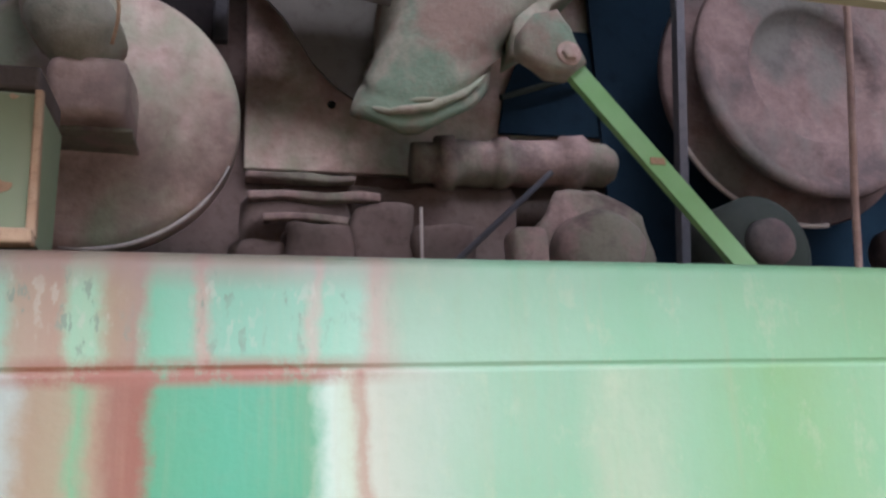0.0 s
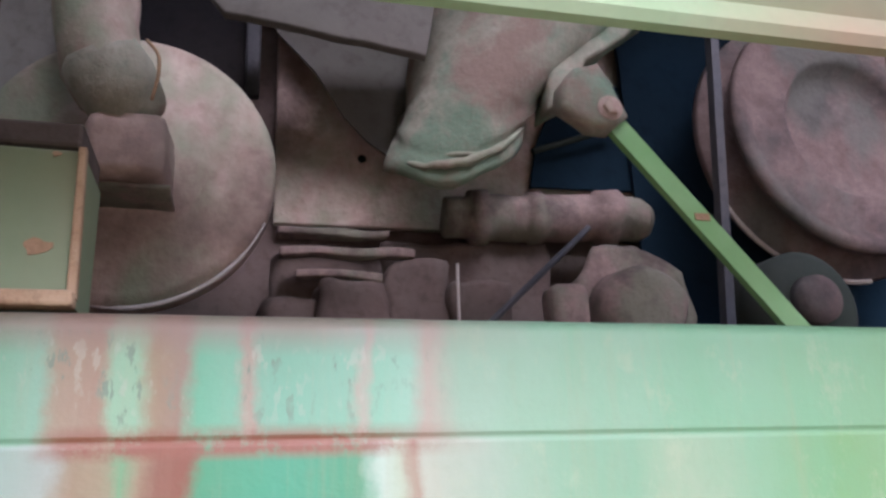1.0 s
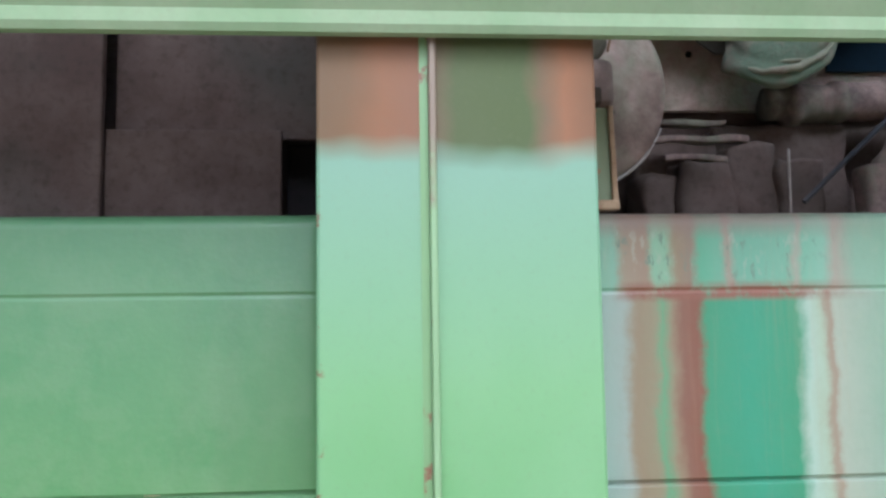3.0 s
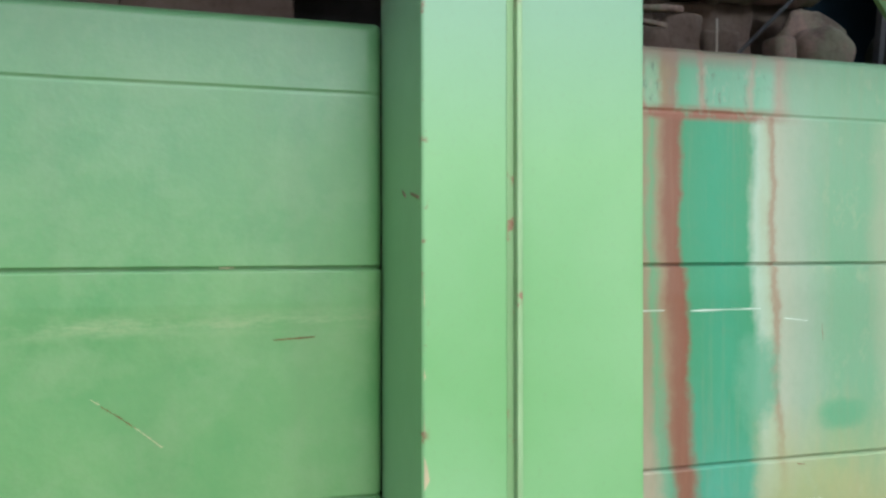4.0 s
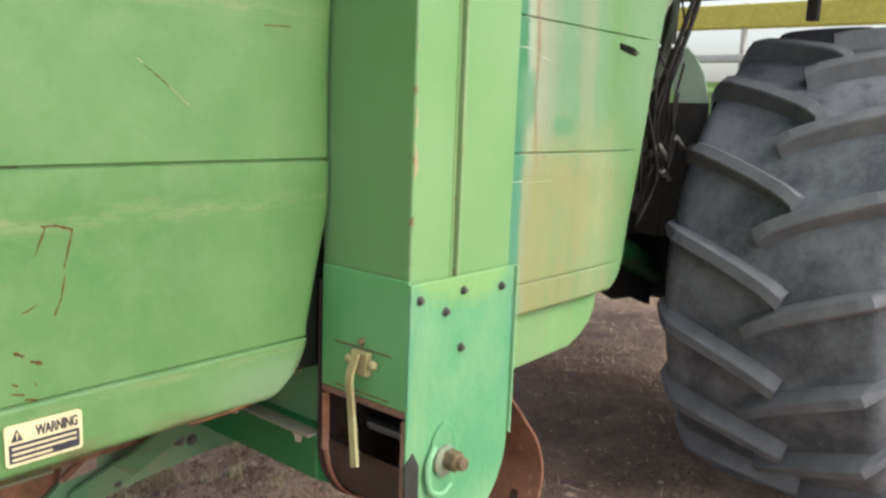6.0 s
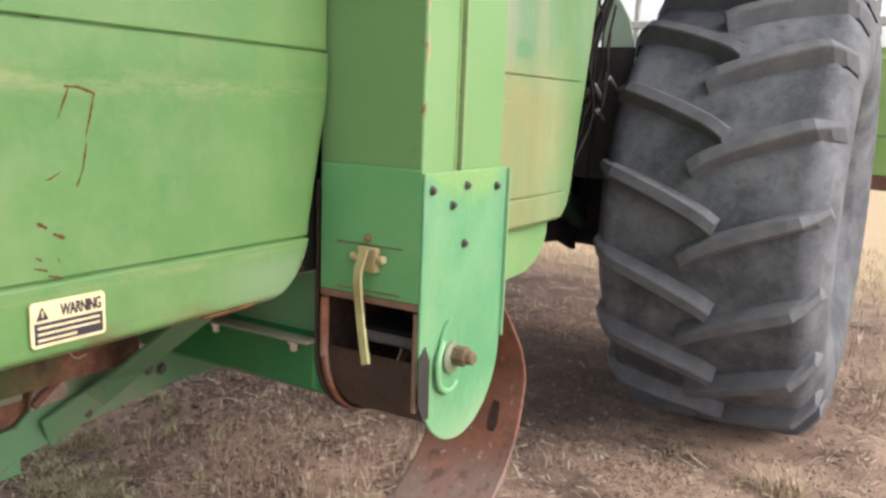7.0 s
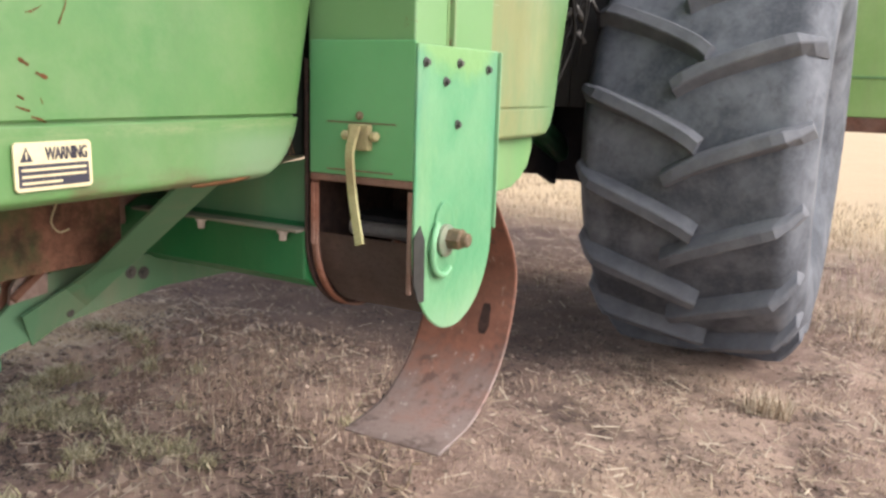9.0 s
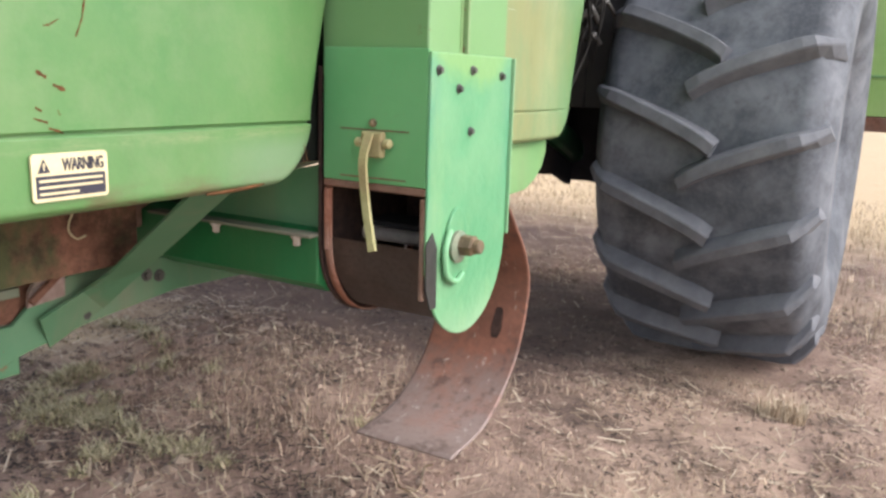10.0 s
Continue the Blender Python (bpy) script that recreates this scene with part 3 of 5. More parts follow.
def bolt(name, at, axis, r, h, parent, material=None, label=""):
    """A hexagonal bolt head on a round washer."""
    bm = bmesh.new()
    s = -1 if axis.startswith("-") else 1
    ax = axis[-1]
    lathe([(r * 1.5, 0), (r * 1.5, s * h * 0.25), (r * 1.35, s * h * 0.3)], at, ax, 14, bm)
    lathe([(r, s * h * 0.3), (r, s * h * 0.9), (r * 0.8, s * h)], at, ax, 6, bm)
    return part(name, bm, material or m_bolt, parent, label)


def crumple(bm, amount, scale=18.0, longest=0.03):
    """Splits long edges and pushes the skin about, for caked or dented things."""
    for _ in range(3):
        long_edges = [e for e in bm.edges if e.calc_length() > longest]
        if not long_edges:
            break
        bmesh.ops.subdivide_edges(bm, edges=long_edges, cuts=1, use_grid_fill=True)
    bmesh.ops.triangulate(bm, faces=[f for f in bm.faces if len(f.verts) > 4])
    for v in bm.verts:
        p = v.co * scale
        v.co += Vector((noise.noise(p), noise.noise(p + Vector((7, 1, 3))), noise.noise(p + Vector((2, 9, 5))))) * amount
    return bm


# ---------- ground ----------
def fall(x):
    """The ground drops a little towards the drive wheel."""
    f = min(1.0, max(0.0, (x - 0.7) / 1.0))
    return -0.07 * f * f * (3 - 2 * f)


def furrow(x, y):
    """Shallow drill rows left beside the machine."""
    m = max(0.0, 1 - ((x - 0.25) / 0.75) ** 2) * max(0.0, 1 - ((y - 1.42) / 0.32) ** 2)
    return 0.022 * m * math.sin((y + 0.12 * x) * 2 * math.pi / 0.15 + 2 * noise.noise(Vector((x * 3, y * 3, 8))))


def make_ground_sheet():
    xs = np.concatenate([[-400, -60, -12], np.arange(-4, 7.01, 0.05), [9, 14, 30, 80, 400]])
    ys = np.concatenate([[-400, -60, -12], np.arange(-4, 4.01, 0.05), [6, 10, 30, 80, 400]])
    bm = bmesh.new()
    grid = []
    for y in ys:
        row = []
        for x in xs:
            near = 1.0 if -4 <= x <= 7 and -4 <= y <= 4 else 0.0
            h = near * (0.03 * (noise.noise(Vector((x * 0.8, y * 0.8, 0))) - 0.1) + 0.022 * noise.noise(Vector((x * 4, y * 4, 3))) + 0.006 * noise.noise(Vector((x * 11, y * 11, 7))))
            row.append(bm.verts.new((x, y, h + fall(x) + furrow(x, y))))
        grid.append(row)
    for a, b in zip(grid, grid[1:]):
        for i in range(len(xs) - 1):
            bm.faces.new((a[i], a[i + 1], b[i + 1], b[i]))
    return part("ground", bm, m_ground, None, "dry trampled brown soil with stubble and straw", True)


ground = tagged(make_ground_sheet(), "dry trampled brown soil with straw litter", "ground", kind="structure")


def ground_z(x, y):
    return fall(x) + furrow(x, y) + 0.03 * (noise.noise(Vector((x * 0.8, y * 0.8, 0))) - 0.1) + 0.022 * noise.noise(Vector((x * 4, y * 4, 3)))


# ---------- the combine ----------
combine = new("combine_harvester")
combine.location = (0.4, 1.2, 0)
tagged(combine, "weathered faded green combine harvester with rust streaks", "combine harvester")

C1, C2, C3, SEAM, TOP = 1.706, 1.364, 1.015, 1.965, 2.074


def crease(z):
    """How far the sheet stands out (negative) or in (positive) at a height: three pressed creases, each over a low swelling with a fine ridge."""
    y = 0.0
    for c in (C1, C2, C3):
        d = c - z
        if abs(d) < 0.003:
            y += 0.008
        elif 0 < d < 0.2:
            y -= 0.004 * (1 - max(0.0, min(1.0, (d - 0.05) / (0.12 if c > 1.1 else 9)))) ** 2
    if abs(z - SEAM) < 0.003:
        y += 0.0018
    return y


def ripple(x, z):
    """Low dents and waves of an old sheet."""
    return 0.003 * noise.noise(Vector((x * 3, z * 3, 5))) + 0.0013 * noise.noise(Vector((x * 9, z * 9, 2)))


def pressed_panel(left, right, z0, z1, fade_right):
    """A pressed sheet-metal side panel with folded edges, between two outlines given as functions of height."""
    zs = set(np.round(np.linspace(z0, z1, 60), 4))
    for c in (C1, C2, C3):
        for d in (0.010, 0.0055, 0.0036, 0.0028, 0.001, -0.001, -0.0028, -0.0036, -0.0055, -0.010, -0.05, -0.075, -0.10, -0.13, -0.17):
            zs.add(round(c + d, 4))
    for d in (-0.010, -0.0055, -0.0035, -0.002, 0.002, 0.0035, 0.0055, 0.010):
        zs.add(round(SEAM + d, 4))
    for d in (0.002, 0.005, 0.009, 0.014, 0.02, 0.03, 0.045, 0.06, 0.08, 0.10):
        zs.update((round(z0 + d, 4), round(z1 - d, 4)))
    zs = sorted(v for v in zs if z0 <= v <= z1)
    us = [0, 0.002, 0.005, 0.010, 0.016] + list(np.linspace(0.03, 0.97, 34)) + [0.984, 0.99, 0.995, 0.998, 1.0]
    bm = bmesh.new()
    sides = []
    for back in (0, 1):
        rows = []
        for z in zs:
            a, b = left(z), right(z)
            row = []
            for u in us:
                x = a + (b - a) * u
                f = 1.0
                if fade_right:
                    f = min(1.0, max(0.0, (b - 0.075 - x) / 0.015))
                e = min(x - a, b - x, z - z0, z1 - z)
                curl = 0.014 * max(0.0, 1 - e / 0.014) ** 2
                wave = ripple(x, z)
                row.append(bm.verts.new((x, crease(z) * f + curl + wave + 0.004 * back, z)))
            rows.append(row)
        sides.append(rows)
    f, g = sides
    n, m = len(zs), len(us)
    for i in range(n - 1):
        for j in range(m - 1):
            bm.faces.new((f[i][j], f[i][j + 1], f[i + 1][j + 1], f[i + 1][j]))
            bm.faces.new((g[i][j], g[i + 1][j], g[i + 1][j + 1], g[i][j + 1]))
    for i in range(n - 1):
        bm.faces.new((f[i][0], f[i + 1][0], g[i + 1][0], g[i][0]))
        bm.faces.new((f[i][-1], g[i][-1], g[i + 1][-1], f[i + 1][-1]))
    for j in range(m - 1):
        bm.faces.new((f[0][j], g[0][j], g[0][j + 1], f[0][j + 1]))
        bm.faces.new((f[-1][j], f[-1][j + 1], g[-1][j + 1], g[-1][j]))
    return bm


def corner(z, z0, z1, r0, r1):
    """The inset of a rounded corner at a height near the bottom (r0) or the top (r1)."""
    if z < z0 + r0:
        return r0 - math.sqrt(max(0, r0 * r0 - (z0 + r0 - z) ** 2))
    if z > z1 - r1:
        return r1 - math.sqrt(max(0, r1 * r1 - (z - z1 + r1) ** 2))
    return 0.0


def rear_right(z):
    x = -0.4985 - 0.050 * max(0.0, min(1.0, (1.26 - z) / 0.22))
    return x - corner(z, 0.905, TOP, 0.13, 0.01)


def front_right(z):
    x = 0.757 + (z - 1.016) * 0.216
    return x - corner(z, 0.925, TOP, 0.09, 0.12)


rear_panel = part("side_panel", pressed_panel(lambda z: -3.2, rear_right, 0.905, TOP, False), m_rear, combine, "faded green pressed steel side panel with scratches", True)
front_panel = part("side_panel", pressed_panel(lambda z: -0.1825, front_right, 0.925, TOP, True), m_streaked, combine, "patched green panel with red rust streaks and bleached paint", True)
flap = [(-0.17, 0.97), (-0.17, 0.755), (0.13, 0.762), (0.50, 0.775), (0.57, 0.80), (0.62, 0.835), (0.645, 0.88), (0.65, 0.97)]
part("lower_flap", prism(flap, "y", 0.03, 0.045, 0.004), m_green, combine, "pale green lower skirt flap")

# latch slot in the front panel and its strip of chrome
bm = prism([(0.622, 1.680), (0.70, 1.674), (0.736, 1.662), (0.722, 1.652), (0.628, 1.663)], "y", -0.010, 0.006)
part("latch_slot", bm, m_slot, front_panel, "black latch slot")
part("latch_tongue", box(0.705, 0.735, -0.0125, -0.004, 1.655, 1.662, 0.002), m_fit, front_panel)


def surface_y(x, z):
    return crease(z) + ripple(x, z)


def scratch(points, width, material, label="", onto=None, lift=0.0):
    """A thin mark lying on the rear panel along a line of (x, z) points."""
    line = []
    for (xa, za), (xb, zb) in zip(points, points[1:]):
        for i in range(6):
            t = i / 6
            line.append((xa + (xb - xa) * t, za + (zb - za) * t))
    line.append(points[-1])
    bm = bmesh.new()
    pairs = []
    for i, (x, z) in enumerate(line):
        (xa, za), (xb, zb) = line[max(0, i - 1)], line[min(len(line) - 1, i + 1)]
        d = Vector((xb - xa, zb - za)).normalized()
        w = width * (0.35 + 0.65 * abs(noise.noise(Vector((x * 90, z * 90, 1)))) * 2)
        px, pz = -d.y * w / 2, d.x * w / 2
        pairs.append([bm.verts.new((x + s * px, surface_y(x, z) - 0.0009 - lift, z + s * pz)) for s in (-1, 1)])
    for a, b in zip(pairs, pairs[1:]):
        bm.faces.new((a[0], a[1], b[1], b[0]))
    return part("scratch", bm, material, onto or rear_panel, label)


for pts, w in (([(-1.106, 1.097), (-1.092, 1.089)], 0.006),
               ([(-1.083, 1.08), (-1.066, 1.073)], 0.007),
               ([(-1.111, 1.051), (-1.102, 1.046)], 0.004),
               ([(-1.114, 1.037), (-1.095, 1.031)], 0.004),
               ([(-1.094, 1.024), (-1.068, 1.016)], 0.004),
               ([(-1.079, 1.047), (-1.076, 1.04)], 0.003),
               ([(-1.081, 1.157), (-1.069, 1.164)], 0.003),
               ([(-1.092, 1.154), (-1.082, 1.156)], 0.003),
               ([(-1.06, 1.279), (-1.039, 1.279), (-1.014, 1.271)], 0.004),
               ([(-1.014, 1.271), (-1.021, 1.239), (-1.028, 1.213)], 0.004),
               ([(-1.027, 1.202), (-1.034, 1.167), (-1.045, 1.143)], 0.004),
               ([(-1.054, 1.277), (-1.07, 1.236)], 0.003),
               ([(-0.66, 1.603), (-0.60, 1.606)], 0.003), ([(-0.891, 1.520), (-0.866, 1.503), (-0.846, 1.487)], 0.0022), ([(-1.30, 1.372), (-1.085, 1.366)], 0.004), ([(-0.585, 0.975), (-0.575, 0.945)], 0.003), ([(-0.592, 0.962), (-0.583, 0.940)], 0.002)):
    scratch(pts, w, m_mark)
for pts, w in (([(-0.848, 1.489), (-0.825, 1.470), (-0.812, 1.459)], 0.0022), ([(-0.905, 1.531), (-0.893, 1.523)], 0.0016),  ([(-0.735, 1.708), (-0.715, 1.708)], 0.005)):
    scratch(pts, w, m_tan)


for pts, w in (([(-0.176, 1.630), (-0.02, 1.631)], 0.0022), ([(0.03, 1.629), (0.17, 1.630)], 0.003), ([(-0.175, 1.287), (-0.02, 1.289)], 0.0025), ([(0.02, 1.290), (0.16, 1.293)], 0.003),
               ([(0.18, 1.288), (0.30, 1.290)], 0.0016), ([(0.22, 1.612), (0.27, 1.606)], 0.002)):
    scratch(pts, w, m_chalk, "", front_panel)
for pts, w in (([(0.245, 1.355), (0.262, 1.352)], 0.003), ([(0.30, 1.60), (0.304, 1.57)], 0.0015), ([(0.42, 1.21), (0.425, 1.15)], 0.0015)):
    scratch(pts, w, m_rust, "", front_panel)


part("torn_edge", tube(arc([(-0.82, 0.004, 0.906), (-0.76, -0.001, 0.908), (-0.70, 0.001, 0.911), (-0.655, 0.006, 0.921)], 5), [0.0015] + [0.0035] * 14 + [0.0015], 6), m_mark, rear_panel, "rusty torn lower edge")

# warning decal on the rear panel
def warning_decal():
    y = -0.0095
    plate = part("warning_decal", prism([(-1.118, 0.929), (-1.012, 0.929), (-1.008, 0.933), (-1.008, 0.988), (-1.012, 0.992), (-1.118, 0.992), (-1.122, 0.988), (-1.122, 0.933)], "y", y - 0.0015, y + 0.002),
                 m_cream, combine, "cream and black warning decal")
    part("text_block", prism([(-1.117, 0.934), (-1.013, 0.934), (-1.013, 0.963), (-1.117, 0.963)], "y", y - 0.0022, y), m_ink, plate)
    for i, (x1, z) in enumerate(((-1.018, 0.9565), (-1.018, 0.948), (-1.055, 0.9395))):
        part("text_bar", box(-1.113, x1, y - 0.0029, y - 0.001, z - 0.0016, z + 0.0016), m_cream, plate)
    part("warning_triangle", prism([(-1.114, 0.967), (-1.096, 0.967), (-1.105, 0.986)], "y", y - 0.0022, y), m_ink, plate)
    part("exclamation_mark", prism([(-1.1058, 0.9705), (-1.1042, 0.9705), (-1.1035, 0.980), (-1.1065, 0.980)], "y", y - 0.0028, y - 0.001), m_cream, plate)
    cu = bpy.data.curves.new("lettering", "FONT")
    cu.body, cu.size, cu.extrude = "WARNING", 0.0235, 0.0006
    cu.offset = 0.0005
    cu.align_x = "LEFT"
    cu.space_character = 0.92
    tmp = bpy.data.objects.new("lettering", cu)
    scene.collection.objects.link(tmp)
    bpy.context.view_layer.update()
    me = bpy.data.meshes.new_from_object(tmp.evaluated_get(bpy.context.evaluated_depsgraph_get()))
    bpy.data.objects.remove(tmp)
    wide = max(v.co.x for v in me.vertices)
    me.transform(Matrix.Translation((-1.078, y - 0.0022, 0.9685)) @ Matrix.Rotation(radians(90), 4, "X") @ Matrix.Diagonal((0.063 / wide, 1, 1, 1)))
    me.materials.clear()
    me.materials.append(m_ink)
    part("lettering", me, m_ink, plate)
    plate.location.x -= 0.007


warning_decal()

# ---------- grain elevator ----------
EX0, EX1, EY0, EY1 = -0.496, -0.183, -0.216, 0.022
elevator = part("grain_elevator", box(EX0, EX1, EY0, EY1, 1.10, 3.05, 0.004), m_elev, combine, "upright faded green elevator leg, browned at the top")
part("joint_rib", box(-0.3725, -0.3645, EY0 - 0.012, EY0 + 0.002, 1.150, 3.03, 0.002), m_rib, elevator, "green folded joint rib with rusty edges")
part("rust_seam", box(-0.3825, -0.3730, EY0 - 0.0012, EY0 + 0.002, 1.150, 3.03), m_seam, elevator, "rusty seam beside the rib")

# chips and a gouge on the leg's corner
for y0, y1, z0, z1 in ((-0.205, -0.165, 1.797, 1.788), (-0.135, -0.118, 1.803, 1.801)):
    part("gouge", prism([(y0, z0), (y1, z0 + 0.008), (y1, z0 + 0.012), (y0, z0 + 0.005)], "x", EX0 - 0.0012, EX0 + 0.002), m_bolt, elevator)
for z0, z1, w in ((1.432, 1.475, 0.010), (1.34, 1.41, 0.014), (1.57, 1.585, 0.005), (1.66, 1.69, 0.004), (1.50, 1.53, 0.004)):
    part("paint_chip", prism([(EX0 + 0.003, z0), (EX0 + w, z0 + 0.3 * (z1 - z0)), (EX0 + w * 0.7, z0 + 0.7 * (z1 - z0)), (EX0 + 0.003, z1)], "y", EY0 - 0.0010, EY0 + 0.002), m_tan, elevator)

# side cover over the boot opening
part("cover_plate", box(-0.505, -0.498, -0.222, 0.012, 0.905, 1.155, 0.002), m_cover, elevator, "green sheet cover plate")
for z, y0, y1 in ((1.005, -0.185, -0.03), (0.915, -0.18, -0.03)):
    part("slot_line", box(-0.5065, -0.5045, y0, y1, z - 0.0015, z + 0.0015), m_bolt, elevator)
part("opening_frame", box(-0.5055, -0.4945, -0.222, 0.012, 0.890, 0.9045, 0.003), m_rust, elevator, "rusty lower edge of the cover")
part("opening_jamb", box(-0.505, -0.495, 0.001, 0.012, 0.76, 0.885, 0.003), m_redrust, elevator)
part("opening_jamb", box(-0.505, -0.495, -0.222, -0.211, 0.69, 0.885, 0.003), m_rust, elevator)


def ellipse_bottom(x0, x1, ztop, zmid, zbot, n=22):
    cx, rx = (x0 + x1) / 2, (x1 - x0) / 2
    pts = [(x1, ztop), (x0, ztop)]
    for i in range(n + 1):
        t = math.pi + math.pi * i / n
        pts.append((cx + rx * math.cos(t), zmid + (zmid - zbot) * math.sin(t)))
    return pts


shield = part("front_shield", prism(ellipse_bottom(-0.505, -0.176, 1.150, 0.775, 0.592), "y", -0.229, -0.222, 0.003), m_shield, elevator, "mint green bolted boot shield with a round bottom")
part("shield_flange", box(-0.1795, -0.1735, -0.237, -0.222, 0.775, 1.148, 0.002), m_teal, elevator)
# Back wall, side and top are coloured dark for the unlit boot.
part("back_wall", prism(ellipse_bottom(-0.500, -0.176, 1.12, 0.775, 0.60), "y", 0.022, 0.030, 0.002), m_worn, elevator, "rusty back wall of the elevator boot, darkened for shade")
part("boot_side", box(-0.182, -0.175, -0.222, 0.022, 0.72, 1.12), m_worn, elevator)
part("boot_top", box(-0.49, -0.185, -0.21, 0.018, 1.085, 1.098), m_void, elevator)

part("shaft", lathe([(0.018, -0.22), (0.018, 0.02)], (-0.345, 0, 0.775), "y", 14), m_steel, elevator)
rim = [Vector((-0.338 + 0.160 * math.cos(t), 0, 0.775 + 0.172 * math.sin(t))) for t in np.linspace(math.pi, 2 * math.pi, 23)]
bm = bmesh.new()
made = [[bm.verts.new((p.x, y, p.z)) for y in (0.014, -0.004)] + [bm.verts.new((p.x * 0.985 - 0.338 * 0.015, y, p.z + 0.004)) for y in (-0.004, 0.014)] for p in [Vector((-0.498, 0, 0.885))] + rim]
for a, b in zip(made, made[1:]):
    for j in range(4):
        bm.faces.new((a[j], a[(j + 1) % 4], b[(j + 1) % 4], b[j]))
part("boot_rim", bm, m_redrust, elevator, "red rusty curved boot rim", True)
bm = bmesh.new()
made = [[bm.verts.new((p.x, y, p.z + 0.012)) for y in (-0.005, -0.220)] for p in rim]
for a, b in zip(made, made[1:]):
    bm.faces.new((a[0], a[1], b[1], b[0]))
bmesh.ops.solidify(bm, geom=bm.faces[:], thickness=0.003)
part("boot_floor", bm, m_floor, elevator, "dusty red brown boot floor", True)
part("chain_paddle", box(-0.40, -0.30, -0.18, -0.01, 0.80, 0.812, 0.003), m_void, elevator)
part("cross_bar", tube([(-0.455, -0.200, 0.716), (-0.455, -0.02, 0.722)], 0.004, 8), m_steel, elevator, "bright steel cross bar")
for x, z in ((-0.352, 1.120), (-0.226, 1.111), (-0.354, 1.004), (-0.405, 1.085), (-0.480, 1.118)):
    bolt("bolt", (x, -0.229, z), "-y", 0.0062, 0.009, elevator, m_fit)
# shaft end: bearing flange, washer ring and big nut
part("bearing_flange", prism([(-0.40 + 0.052 * math.cos(t) * (1.0 if math.sin(t) < 0 else 0.8), 0.785 + 0.075 * math.sin(t)) for t in np.linspace(0, 2 * math.pi, 25)[:-1]], "y", -0.236, -0.229, 0.002), m_shield, elevator)
part("lock_collar", lathe([(0.032, -0.229), (0.032, -0.243), (0.026, -0.246)], (-0.402, 0, 0.783), "y", 22), m_can, elevator, "dull olive locking collar")
bm = lathe([(0.021, -0.245), (0.021, -0.270), (0.018, -0.274)], (-0.397, 0, 0.787), "y", 6)
lathe([(0.014, -0.270), (0.014, -0.285), (0.011, -0.288)], (-0.397, 0, 0.787), "y", 14, bm)
part("shaft_nut", bm, m_bolt, elevator, "large rusty shaft nut")
bm = tube(arc([(-0.43, -0.237, 0.82), (-0.452, -0.24, 0.785), (-0.445, -0.24, 0.735), (-0.41, -0.24, 0.715), (-0.38, -0.238, 0.725)], 5), 0.006, 8)
part("retaining_ring", bm, m_teal, elevator)
part("black_sticker", prism([(-0.507, 0.715), (-0.490, 0.675), (-0.468, 0.672), (-0.470, 0.79), (-0.488, 0.822), (-0.510, 0.80)], "y", -0.2315, -0.2285), m_black, elevator, "torn black sticker")

# latch lever on the side cover
part("lever_bracket", box(-0.522, -0.505, -0.135, -0.088, 0.955, 1.003, 0.004), m_strap, elevator)
for dy in (-0.145, -0.082):
    part("lever_eye", lathe([(0.006, -0.008), (0.009, -0.005), (0.009, 0.005), (0.006, 0.008)], (-0.516, dy, 0.982), "y", 14), m_strap, elevator)
bolt("bolt", (-0.505, -0.105, 1.018), "-x", 0.0055, 0.009, elevator)
bm = tube(arc([(-0.527, -0.112, 1.000), (-0.540, -0.108, 0.955), (-0.533, -0.106, 0.90), (-0.538, -0.118, 0.845), (-0.552, -0.140, 0.785)], 6), 0, flat=(0.016, 0.007))
part("latch_lever", bm, m_strap, elevator, "worn olive latch lever")

# clean-out door hanging open below the boot
prof = arc([(-0.160, 0, 0.850), (-0.10, 0, 0.785), (-0.025, 0, 0.690), (-0.002, 0, 0.590), (-0.060, 0, 0.440), (-0.195, 0, 0.335), (-0.365, 0, 0.310)], 6)
door_line = prof
bm = bmesh.new()
rows = []
for i, p in enumerate(prof):
    d = (prof[min(i + 1, len(prof) - 1)] - prof[max(i - 1, 0)]).normalized()
    nrm = Vector((-d.z, 0, d.x)) * 0.0025
    rows.append([bm.verts.new((p.x + s * nrm.x, y, p.z + s * nrm.z)) for s in (1, -1) for y in (-0.220, -0.214, -0.10, 0.02, 0.026)])
for a, b in zip(rows, rows[1:]):
    for j in range(4):
        bm.faces.new((a[j], a[j + 1], b[j + 1], b[j]))
        bm.faces.new((a[j + 5], b[j + 5], b[j + 6], a[j + 6]))
    bm.faces.new((a[0], b[0], b[5], a[5]))
    bm.faces.new((a[4], a[9], b[9], b[4]))
for r in (rows[0], rows[-1]):
    bm.faces.new((r[0], r[1], r[2], r[3], r[4], r[9], r[8], r[7], r[6], r[5]))
door = part("cleanout_door", bm, m_door, combine, "rusty curved clean-out door hanging open", True)
part("hinge", tube([(-0.165, -0.225, 0.855), (-0.165, 0.028, 0.855)], 0.009, 10), m_rust, door)
# ---------- wheel ----------
TX, TY, TZ, TR = 2.05, -0.332, 0.885, 0.967
HALF = 0.42
wheel = new("drive_wheel")
wheel.location = (TX, TY, -0.056)
wheel.parent = combine
wheel.matrix_parent_inverse = world_of(combine).inverted()
wheel["label"] = "large drive wheel with a worn lugged tyre"


def crown(s):
    """Carcass radius at s, from -1 (outer shoulder) to 1."""
    return 0.903 - 0.028 * s * s - (0.11 * max(0.0, abs(s) - 0.86) / 0.14)


